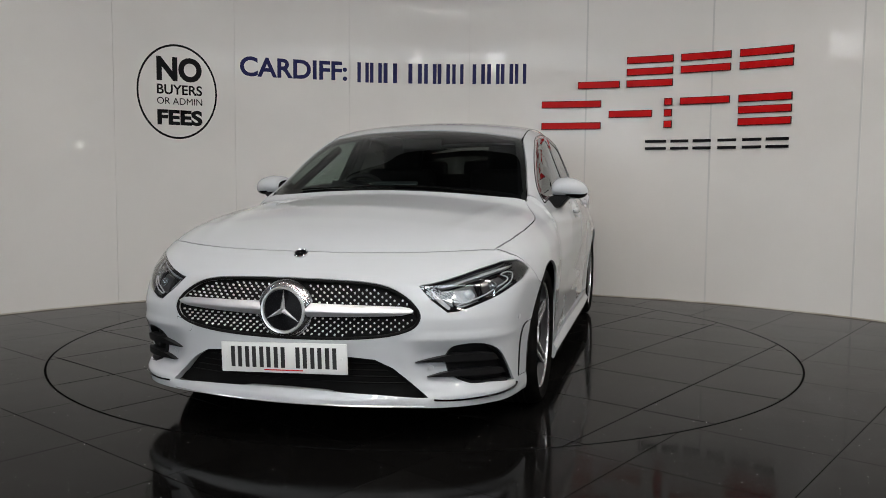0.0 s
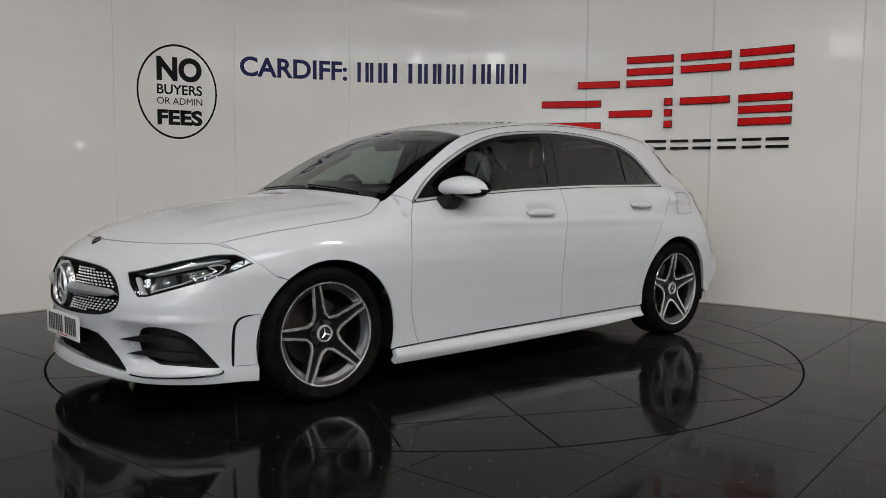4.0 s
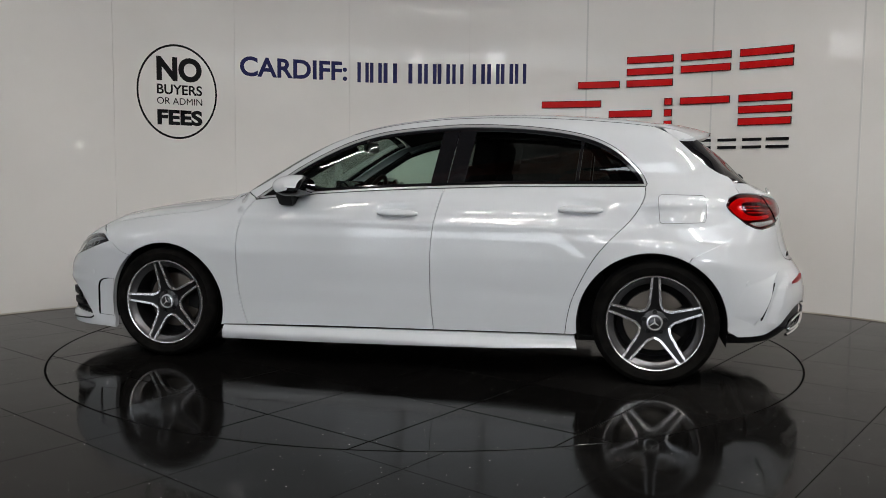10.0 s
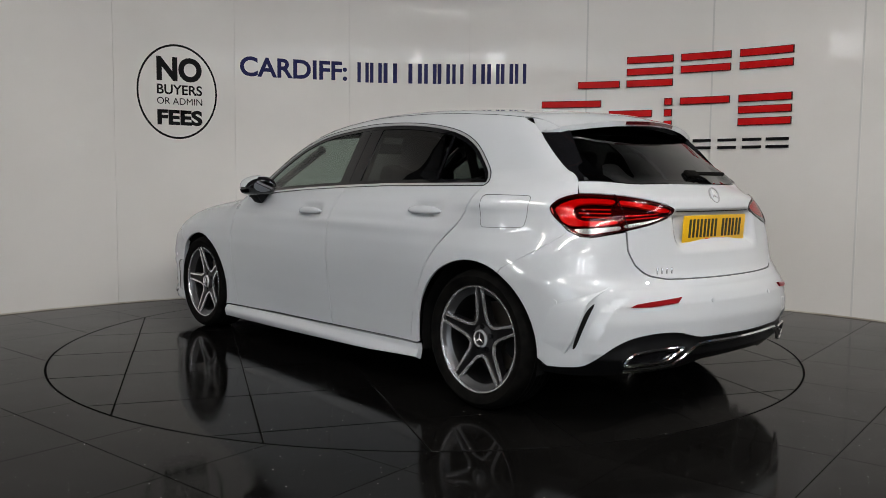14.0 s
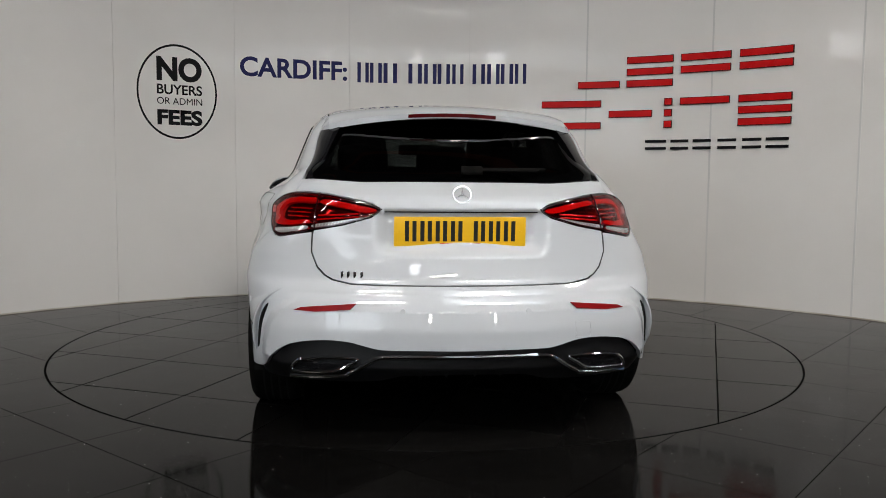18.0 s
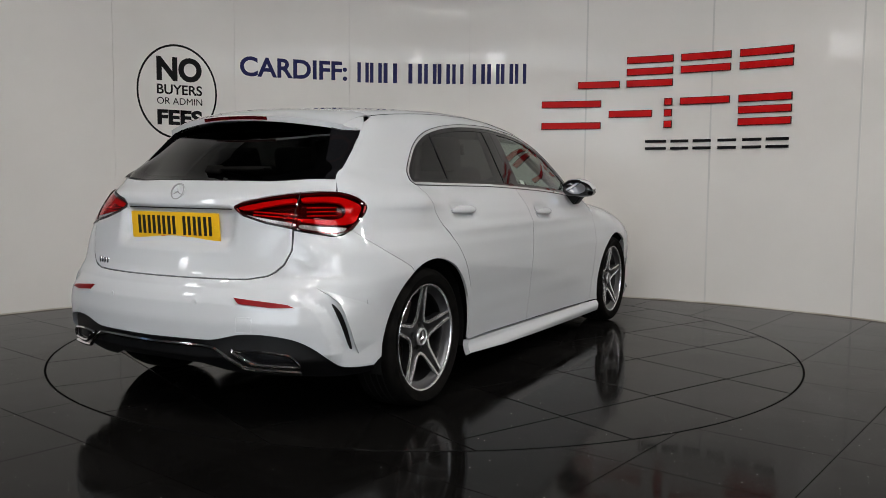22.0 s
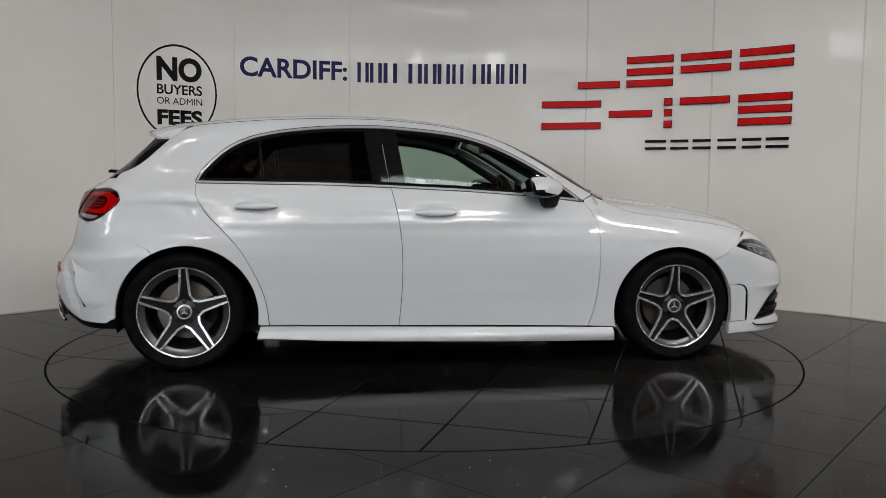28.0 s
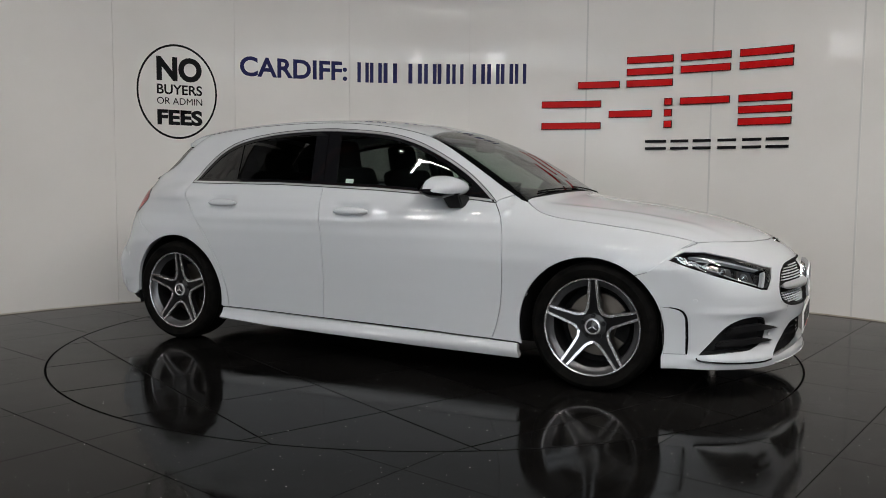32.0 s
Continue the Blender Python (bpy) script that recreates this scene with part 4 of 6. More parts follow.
# ---- wheels ----
def build_wheel():
    """A wheel at the origin whose outer face looks along +y."""
    w = group_at("wheel")
    tyre = [(0.238, 0.045), (0.246, 0.060), (0.262, 0.068), (0.284, 0.072), (0.300, 0.062), (0.309, 0.046), (0.314, 0.02), (0.3155, 0.0), (0.3155, -0.08), (0.314, -0.11), (0.308, -0.135), (0.290, -0.15), (0.25, -0.14)]
    part("tyre", lathe(tyre, 96), RUBBER, w, "black tyre")
    for h in (0.008, -0.022, -0.055, -0.088):
        part("tread_groove", lathe([(0.3150, h + 0.004), (0.3158, h + 0.004), (0.3158, h - 0.004), (0.3150, h - 0.004)], 96), DARK, w)
    barrel = [(0.235, 0.051), (0.231, 0.040), (0.214, 0.028), (0.203, 0.022)]
    part("rim_well", lathe([(0.203, 0.022), (0.200, 0.016), (0.196, -0.03), (0.195, -0.13)], 72), POCKET, w, "black inner rim")
    part("rim_barrel", lathe(barrel, 96), BARREL, w, "dark grey dished rim")
    lip = [(0.242, 0.046), (0.242, 0.054), (0.239, 0.058), (0.234, 0.056), (0.232, 0.050)]
    part("rim_lip", lathe(lip, 96), ALLOY, w, "bright machined rim edge")
    disc = [(0.05, -0.062), (0.155, -0.062), (0.158, -0.066), (0.158, -0.08), (0.05, -0.08)]
    part("brake_disc", lathe(disc, 64), STEEL, w)
    part("brake_drum_shield", lathe([(0.004, -0.10), (0.20, -0.10), (0.205, -0.11)], 48), DARK, w)
    cal = prism([(0.165 * math.cos(radians(a)), 0.165 * math.sin(radians(a))) for a in range(150, 211, 10)] + [(0.10 * math.cos(radians(a)), 0.10 * math.sin(radians(a))) for a in range(210, 149, -10)], 0.06)
    bmesh.ops.translate(cal, vec=(0, -0.10, 0), verts=cal.verts[:])
    part("brake_caliper", cal, DARK, w)
    hub = [(0.004, 0.030), (0.036, 0.030), (0.040, 0.020), (0.068, 0.012), (0.072, 0.002), (0.070, -0.05), (0.05, -0.06)]
    part("hub", lathe(hub, 48), HUBGREY, w)
    cap = [(0.003, 0.034), (0.030, 0.033), (0.034, 0.030), (0.040, 0.020)]
    c = part("centre_cap", lathe(cap, 40), RIMGREY, w, "dark centre cap with a chrome ring")
    part("cap_ring", lathe([(0.031, 0.033), (0.033, 0.038), (0.038, 0.037), (0.041, 0.028)], 40), BRIGHT, c)
    for k in range(3):
        part("cap_blade", blade(0.031, 0.009, 0.037, 90 + 120 * k), BRIGHT, c)
    for k in range(5):
        a = 90 + 72 * k
        part("spoke", spoke_body(a), POCKET, w, "black sunken spoke")
        for s in (-1, 1):
            part("spoke_edge", spoke_edge(a, s), ALLOY, w, "bright machined spoke edge")
        bolt = lathe([(0.003, 0.014), (0.012, 0.014), (0.013, 0.004)], 12)
        bx, bz = polar(0.054, a)
        bmesh.ops.translate(bolt, vec=(bx, 0.008, bz), verts=bolt.verts[:])
        part("wheel_bolt", bolt, POCKET, w)
    return w


def polar(r, deg):
    return (r * math.cos(radians(deg)), r * math.sin(radians(deg)))


def spoke_height(r):
    return 0.020 + 0.028 * min(max((r - 0.06) / 0.17, 0), 1)


def spoke_body(a):
    """The dark pressing under one spoke, sunk between its bright edges."""
    half = [(0.2365, 0.0225), (0.16, 0.0275), (0.090, 0.0360), (0.064, 0.0465), (0.030, 0.030)]
    loop = half + [(u, -v) for u, v in half[::-1]]
    c, s = math.cos(radians(a)), math.sin(radians(a))
    bm = bmesh.new()
    hi = [bm.verts.new((u * c - v * s, spoke_height(u) - 0.007, u * s + v * c)) for u, v in loop]
    lo = [bm.verts.new((u * c - v * s, spoke_height(u) - 0.045, u * s + v * c)) for u, v in loop]
    n = len(loop)
    for k in range(n):
        j = (k + 1) % n
        bm.faces.new((hi[k], lo[k], lo[j], hi[j]))
    for k in range(len(half) - 1):
        bm.faces.new((hi[k], hi[k + 1], hi[n - 2 - k], hi[n - 1 - k]))
    return bm


def spoke_edge(a, side):
    """One raised machined rib along a spoke, bent at its root towards the next spoke."""
    line = [Vector((0.2365, 0.0165)), Vector((0.16, 0.0215)), Vector((0.094, 0.0275)), Vector((0.085, 0.0310)), Vector((0.0620, 0.0450))]
    w = 0.0058
    c, s = math.cos(radians(a)), math.sin(radians(a))
    bm = bmesh.new()
    rows = []
    for k, p in enumerate(line):
        d = (line[min(k + 1, len(line) - 1)] - line[max(k - 1, 0)]).normalized()
        nrm = Vector((-d.y, d.x))
        row = []
        for off, drop in ((-w - 0.0012, 0.009), (-w, 0.0), (w, 0.0), (w + 0.0012, 0.012)):
            u, v = p + nrm * off
            v *= side
            row.append(bm.verts.new((u * c - v * s, spoke_height(u) - drop, u * s + v * c)))
        rows.append(row)
    for p, q in zip(rows, rows[1:]):
        for k in range(3):
            bm.faces.new((p[k], p[k + 1], q[k + 1], q[k]))
    bm.faces.new(rows[0])
    return bm


def blade(length, width, y, deg):
    """One raised tapering blade from the middle outwards."""
    c, s = math.cos(radians(deg)), math.sin(radians(deg))
    bm = bmesh.new()
    tip = bm.verts.new((length * c, y, length * s))
    l = bm.verts.new((-width * s * 0.6 - width * 0.35 * c, y - 0.002, width * c * 0.6 - width * 0.35 * s))
    r = bm.verts.new((width * s * 0.6 - width * 0.35 * c, y - 0.002, -width * c * 0.6 - width * 0.35 * s))
    m = bm.verts.new((0, y + width * 0.4, 0))
    bm.faces.new((tip, l, m))
    bm.faces.new((tip, m, r))
    bm.faces.new((tip, r, l))
    bm.faces.new((l, r, m))
    return bm


def fit_wheels(car):
    first = build_wheel()
    spots = [(AXLE_F, 0.862, 13, False), (AXLE_R, 0.857, 0, False), (AXLE_F, -0.862, 0, True), (AXLE_R, -0.857, 0, True)]
    for k, (x, y, spin, flip) in enumerate(spots):
        w = first if k == 0 else copy_thing(first, Matrix())
        w.parent = car
        w.matrix_basis = pose(x, y - math.copysign(0.055, y), HUB_Z, 0, 0, 180 if flip else 0) @ pose(0, 0, 0, 0, spin, 0)
    for x, r, s in ((ARCH_F[0], ARCH_F[2], 1), (ARCH_R[0], ARCH_R[2], 1)):
        for side in (1, -1):
            bm = bmesh.new()
            rows = []
            for a in range(-14, 195, 8):
                p = polar(r + 0.004, a)
                rows.append([bm.verts.new((x + p[0], side * yy, 0.30 + p[1])) for yy in (0.842, 0.82, 0.55)])
            for u, v in zip(rows, rows[1:]):
                for k in range(2):
                    bm.faces.new((u[k], v[k], v[k + 1], u[k + 1]))
            cap = [bm.verts.new((x, side * 0.55, 0.1))]
            for u, v in zip(rows, rows[1:]):
                bm.faces.new((u[2], v[2], cap[0]))
            part("arch_liner", bm, DARK, car)


# ---- the car's front ----
def mirror_uv(half):
    """A closed outline from its left half, which starts and ends on the middle line."""
    return list(half) + [(-a, b) for a, b in half[-2:0:-1]]


def flank_to(axis, pts):
    p = lift("side", np.array(pts, float))
    if axis > 0:
        return [(math.atan2(b, a - FRONT_AXIS), c) for a, b, c in p]
    return [(math.atan2(b, REAR_AXIS - a), c) for a, b, c in p]


GRILLE = [(0, 0.640), (0.155, 0.638), (0.30, 0.630), (0.38, 0.614), (0.44, 0.580), (0.476, 0.538), (0.484, 0.503), (0.466, 0.468), (0.42, 0.444), (0.345, 0.428), (0.22, 0.418), (0.05, 0.414), (0, 0.414)]
HEADLAMP = [(0.490, 0.617), (0.525, 0.570), (0.578, 0.523), (0.62, 0.527), (0.71, 0.555), (0.841, 0.595), (0.947, 0.632), (1.018, 0.660), (0.985, 0.682), (0.945, 0.698), (0.854, 0.697), (0.73, 0.673), (0.60, 0.640), (0.53, 0.624)]
INTAKE = [(0.572, 0.345), (0.590, 0.385), (0.625, 0.398), (0.675, 0.400), (0.735, 0.388), (0.79, 0.355), (0.84, 0.290), (0.885, 0.224), (0.76, 0.241), (0.667, 0.245), (0.622, 0.262), (0.585, 0.290)]
LOWER = [(0, 0.352), (0.25, 0.350), (0.33, 0.342), (0.394, 0.309), (0.451, 0.258), (0.50, 0.212), (0.512, 0.200), (0.47, 0.200), (0.345, 0.210), (0.11, 0.220), (0, 0.222)]
FIN_A = [(0.470, 0.333), (0.53, 0.347), (0.60, 0.362), (0.70, 0.360), (0.765, 0.350), (0.785, 0.324), (0.70, 0.330), (0.60, 0.334)]
FIN_B = [(0.512, 0.276), (0.56, 0.290), (0.62, 0.300), (0.74, 0.296), (0.805, 0.288), (0.822, 0.266), (0.74, 0.270), (0.62, 0.276)]


HEADLAMP = [tuple(p) for p in HEADLAMP]
INTAKE = [tuple(p) for p in spline(INTAKE[:7], 3)] + INTAKE[7:]
GRILLE = [tuple(p) for p in spline(GRILLE, 3)]


def across(loop):
    return [(-a, b) for a, b in loop][::-1]


def dress_front(car):
    edge = lift("top", np.array([(bonnet_front(y), y) for y in np.linspace(0, 0.722, 17)]))
    top = [(math.atan2(b, a - FRONT_AXIS), c) for a, b, c in edge]
    wing_edge = flank_to(1, [(1.77, 0.712), (1.735, 0.682), (1.70, 0.655), (1.63, 0.600)])
    arch = flank_to(1, [p for p in arc(*ARCH_F, 52, -32, 16) if p[1] > 0.175])
    half = top + wing_edge + arch + flank_to(1, [(1.696, 0.146)]) + [(0.98, 0.152), (0.75, 0.158), (0.5, 0.160), (0.25, 0.164), (0, 0.166)]

    def scoop(p):
        ang, z = np.abs(np.arctan2(p[:, 1], p[:, 0] - FRONT_AXIS)), p[:, 2]
        dip = -0.022 * np.exp(-((ang - 0.60) / 0.13) ** 4 - ((z - 0.315) / 0.07) ** 4)
        brow = 0.007 * np.exp(-((z - 0.425 + 0.10 * (ang - 0.65) ** 2) / 0.018) ** 2 - ((ang - 0.66) / 0.22) ** 4)
        lip = 0.010 * np.clip((0.215 - z) / 0.03, 0, 1) * np.clip((0.75 - ang) / 0.2, 0, 1)
        under = 0.010 * np.exp(-((z - 0.205) / 0.02) ** 2) * np.clip((ang - 0.5) / 0.1, 0, 1) * np.clip((0.95 - ang) / 0.12, 0, 1)
        return dip + brow + lip + under
    bumper = panel("front_bumper", mirror_uv(half), "nose", PAINT, car, holes=[mirror_uv(GRILLE), HEADLAMP, across(HEADLAMP), INTAKE, across(INTAKE), mirror_uv(LOWER)], step=0.018, rim=0.028, bump=scoop)
    # grille
    grille = panel("grille", inset(np.array(even(mirror_uv(GRILLE), 0.02)), -0.012), "nose", MATT_BLACK, car, off=-0.022, rim=0, step=0.03, gap=0, label="black grille with rows of bright studs")
    edge_loop = np.array(even(mirror_uv(GRILLE), 0.03))
    part("grille_edge", skin_line("nose", inset(edge_loop, 0.004), 0.006, -0.004, 1.0, True), MATT_BLACK, grille)
    studs = bmesh.new()
    loop = inset(edge_loop, 0.012)
    pts = []
    for r in range(0, 18):
        for c in range(-18, 19):
            a, z = (c + (0.5 if r % 2 else 0)) * 0.0285, 0.418 + r * 0.0128
            if 0.499 < z < 0.556 or math.hypot(a * 1.06, z - 0.525) < 0.118:
                continue
            pts.append((a, z))
    pts = np.array(pts)
    pts = pts[inside_loops(pts, [loop])]
    p = lift("nose", pts)
    n = skin_normal(p)
    p = p - n * 0.014
    for q, m in zip(p, n):
        m = Vector(m)
        s = m.cross(Vector((0, 0, 1))).normalized()
        t = s.cross(m)
        q = Vector(q)
        ring = [studs.verts.new(q + 0.0038 * (math.cos(k * math.pi / 3) * s + math.sin(k * math.pi / 3) * t)) for k in range(6)]
        back = [studs.verts.new(v.co - 0.008 * m) for v in ring]
        tip = studs.verts.new(q + 0.003 * m)
        for k in range(6):
            j = (k + 1) % 6
            studs.faces.new((ring[k], ring[j], tip))
            studs.faces.new((back[k], back[j], ring[j], ring[k]))
    tagged(part("grille_studs", studs, STUD, grille, "bright studs of the grille"), kind="stuff")
    for s in (1, -1):
        up = [(s * a, b) for a, b in ((0.085, 0.554), (0.16, 0.552), (0.30, 0.549), (0.42, 0.545), (0.450, 0.539), (0.462, 0.530), (0.455, 0.520), (0.42, 0.512), (0.30, 0.507), (0.16, 0.504), (0.085, 0.502))]

        def ridge(p):
            return 0.016 * np.clip(1 - np.abs(p[:, 2] - 0.524) / 0.034, 0, 1)
        panel("grille_bar", up, "nose", BRUSHED, grille, off=-0.004, rim=0.03, step=0.009, gap=0, label="satin silver grille bar", bump=ridge)
    badge_at = pose(2.252, 0, 0.523, 0, -3, -90) @ Matrix.Diagonal((0.95, 0.8, 0.95, 1))
    badge = group_at("badge")
    badge.parent = car
    badge.matrix_basis = badge_at
    badge["label"] = "round chrome ring badge on a black disc"
    part("surround", lathe([(0.086, 0.022), (0.100, 0.020), (0.116, 0.004), (0.120, -0.02)], 64), SATIN, badge)
    part("ring", lathe([(0.082, 0.022), (0.086, 0.032), (0.092, 0.033), (0.096, 0.026), (0.095, 0.018)], 64), BRIGHT, badge)
    part("disc", lathe([(0.001, 0.020), (0.084, 0.018)], 64), GLOSS_BLACK, badge)
    for k in range(3):
        part("blade", blade(0.083, 0.020, 0.024, 90 + 120 * k), BRIGHT, badge)
    small = group_at("bonnet_badge")
    small.parent = car
    q = lift("nose", np.array([(0.0, 0.722)]))[0]
    tilt = Vector(skin_normal(q[None])[0]).to_track_quat("Y", "Z").to_matrix().to_4x4()
    tilt.translation = Vector(q) + 0.002 * Vector(skin_normal(q[None])[0])
    small.matrix_basis = tilt
    part("disc", lathe([(0.001, 0.006), (0.022, 0.005), (0.024, 0.0)], 32), GLOSS_BLACK, small)
    part("ring", lathe([(0.021, 0.006), (0.024, 0.008), (0.028, 0.005), (0.029, -0.002)], 32), CHROME, small)
    # headlamps
    for s in (1, -1):
        lp = HEADLAMP if s > 0 else across(HEADLAMP)

        def side(pts):
            return pts if s > 0 else across(pts)
        lamp = panel("headlight", inset(np.array(even(lp, 0.02)), -0.006), "nose", GLOSS_BLACK, car, off=-0.048, rim=0, step=0.025, gap=0, label="clear headlight with a black housing")
        lens = panel("lens", lp, "nose", LAMP_GLASS, lamp, off=-0.001, rim=0, step=0.02, gap=0.001)
        lens.visible_shadow = False
        panel("lamp_edge", lp, "nose", GLOSS_BLACK, lamp, holes=[inset(np.array(even(lp, 0.02)), 0.009)], off=-0.004, rim=0.045, step=0.02, gap=0)
        panel("daylight_strip", side([(0.524, 0.603), (0.538, 0.607), (0.594, 0.545), (0.590, 0.536), (0.578, 0.537)]), "nose", DRL, lamp, off=-0.020, rim=0.02, step=0.012, gap=0, label="pale inner light guide")
        panel("light_guide", side([(0.56, 0.624), (0.66, 0.649), (0.78, 0.676), (0.90, 0.690), (0.93, 0.690), (0.80, 0.668), (0.68, 0.643), (0.575, 0.617)]), "nose", DRL, lamp, off=-0.022, rim=0.02, step=0.015, gap=0)
        panel("reflector", side([(0.62, 0.612), (0.70, 0.632), (0.715, 0.575), (0.66, 0.555), (0.615, 0.560)]), "nose", RIMGREY, lamp, off=-0.036, rim=0.01, step=0.015, gap=0)
        panel("reflector", side([(0.735, 0.636), (0.83, 0.655), (0.86, 0.63), (0.82, 0.602), (0.74, 0.58)]), "nose", RIMGREY, lamp, off=-0.032, rim=0.01, step=0.015, gap=0)
        loop2 = spline(side([(0.84, 0.660), (0.885, 0.668), (0.91, 0.655), (0.86, 0.615), (0.76, 0.578), (0.64, 0.548), (0.63, 0.556), (0.75, 0.590), (0.84, 0.625), (0.872, 0.645)]), 3, True)
        part("light_guide", skin_line("nose", loop2, 0.0028, -0.024, 1.0, True), DRL, lamp)
        for a, z, r in ((0.672, 0.592, 0.021), (0.785, 0.620, 0.022)):
            c = lift("nose", np.array([(s * a, z)]))[0]
            nn = skin_normal(c[None])[0]
            bm = bmesh.new()
            bmesh.ops.create_uvsphere(bm, u_segments=24, v_segments=12, radius=r)
            bmesh.ops.translate(bm, vec=Vector(c) - Vector(nn) * 0.036, verts=bm.verts[:])
            part("projector", bm, BALL, lamp, "clear projector ball")
        # corner intake
        lp = side(INTAKE)
        intake = panel("corner_intake", inset(np.array(even(lp, 0.02)), -0.008), "nose", BLACK_PLASTIC, car, off=-0.040, rim=0, step=0.025, gap=0, label="black corner air intake with two fins")
        panel("intake_edge", lp, "nose", BLACK_PLASTIC, intake, holes=[inset(np.array(even(lp, 0.02)), 0.006)], off=-0.008, rim=0.035, step=0.02, gap=0)
        panel("fin", side(FIN_A), "nose", BLACK_PLASTIC, intake, off=0.001, rim=0.03, step=0.02, gap=0)
        panel("fin", side(FIN_B), "nose", BLACK_PLASTIC, intake, off=0.001, rim=0.03, step=0.02, gap=0)
        part("blade_line", skin_line("nose", spline(side([(0.535, 0.190), (0.60, 0.187), (0.69, 0.189), (0.80, 0.192), (0.884, 0.198), (0.896, 0.212)]), 4), 0.0040, 0.010), GLOSS_BLACK, intake)
        vent = inset(even([(1.803, 0.412), (1.780, 0.430), (1.74, 0.438), (1.694, 0.441), (1.709, 0.219), (1.808, 0.224)], 0.02), 0.0)
        v = part("bumper_vent", skin_line("side", vent, 0.0014, 0.0002, 1.0, True, s < 0), SEAMLINE, car)
        slit = [tuple(q) for q in spline([(1.815, 0.380), (1.808, 0.408), (1.793, 0.428), (1.768, 0.438), (1.735, 0.442), (1.735, 0.438), (1.765, 0.432), (1.786, 0.421), (1.798, 0.403), (1.804, 0.375), (1.808, 0.300), (1.807, 0.232), (1.816, 0.230), (1.819, 0.300)], 3, True)]
        panel("slit", slit, "side", GLOSS_BLACK, v, off=0.003, rim=0.005, step=0.01, gap=0, flip=s < 0)
        for x, z in ((1.845, 0.475),):
            q = lift("side", np.array([(x, z)]))[0]
            nn = skin_normal(q[None])[0]
            sensor(car, q, nn, s)
        q = lift("nose", np.array([(0.525, 0.308)]))[0]
        q = q - skin_normal(q[None])[0] * 0.014
        sensor(car, q, skin_normal(q[None])[0], s)
    # lower mouth
    low = panel("lower_grille", inset(np.array(even(mirror_uv(LOWER), 0.03)), -0.012), "nose", MATT_BLACK, car, off=-0.035, rim=0, step=0.03, gap=0, label="black lower grille")
    for z in (0.248, 0.272, 0.296, 0.320):
        w = np.interp(z, [0.21, 0.35], [0.49, 0.30])
        part("grille_rib", skin_line("nose", [(a, z) for a in np.linspace(-w, w, 31)], 0.003, -0.024), MATT_BLACK, low)
    part("chin_strip", skin_line("nose", [(a, 0.167) for a in np.linspace(-0.50, 0.50, 45)], 0.0032, 0.010, 0.8), BRIGHT, car, "chrome strip under the chin")
    plate(car, "front_number_plate", pose(2.268, 0, 0.340, 0, -2, 90) @ pose(0, 0, 0, 0, 0, 0), PLATE_W, "white number plate with illegible black bars")


def sensor(car, q, nn, s):
    bm = bmesh.new()
    bmesh.ops.create_cone(bm, cap_ends=True, segments=20, radius1=0.011, radius2=0.0105, depth=0.003)
    m = Vector(nn).to_track_quat("Z", "Y").to_matrix().to_4x4()
    m.translation = Vector(q) + Vector(nn) * 0.0005
    bmesh.ops.transform(bm, matrix=m, verts=bm.verts[:])
    if s < 0:
        bmesh.ops.scale(bm, vec=(1, -1, 1), verts=bm.verts[:])
    part("parking_sensor", bm, SENSOR, car)


def plate(car, name, m, mat, label):
    """A number plate whose face looks along -y of its own space; its characters are plain bars."""
    p = part(name, box(0.52, 0.006, 0.116, 0.004), mat, car, label, m=m)
    for k, x in enumerate((-0.195, -0.135, -0.075, -0.015, 0.075, 0.135, 0.195)):
        part("bar", box(0.016, 0.002, 0.080, 0, (x - 0.0145, -0.0038, 0.002)), PLATE_K, p)
        part("bar", box(0.016, 0.002, 0.080, 0, (x + 0.0145, -0.0038, 0.002)), PLATE_K, p)
    part("dealer_line", box(0.16, 0.002, 0.004, 0, (0.0, -0.0036, -0.047)), SIGN_RED, p)
    for x in (-0.238, 0.238):
        part("screw_cap", box(0.010, 0.003, 0.010, 0.0015, (x, -0.004, 0)), mat, p)
    return p


# ---- the car's rear ----
TAILLAMP = [(0.376, 0.903), (0.42, 0.922), (0.535, 0.943), (0.644, 0.957), (0.72, 0.962), (0.80, 0.966), (0.876, 0.965), (0.945, 0.948), (0.992, 0.916), (0.985, 0.885), (0.95, 0.850), (0.900, 0.815), (0.855, 0.797), (0.815, 0.792), (0.70, 0.812), (0.662, 0.820), (0.539, 0.842), (0.417, 0.874)]
TAILLAMP = [tuple(p) for p in spline(TAILLAMP, 3, True)]
DIFFUSER_TOP = [(0.98, 0.262), (0.90, 0.266), (0.836, 0.276), (0.790, 0.308), (0.723, 0.362), (0.652, 0.394), (0.544, 0.409), (0.451, 0.406), (0.39, 0.392), (0.321, 0.379), (0.176, 0.378), (0, 0.376)]
DIFFUSER_TOP = [tuple(p) for p in spline(DIFFUSER_TOP, 3)]


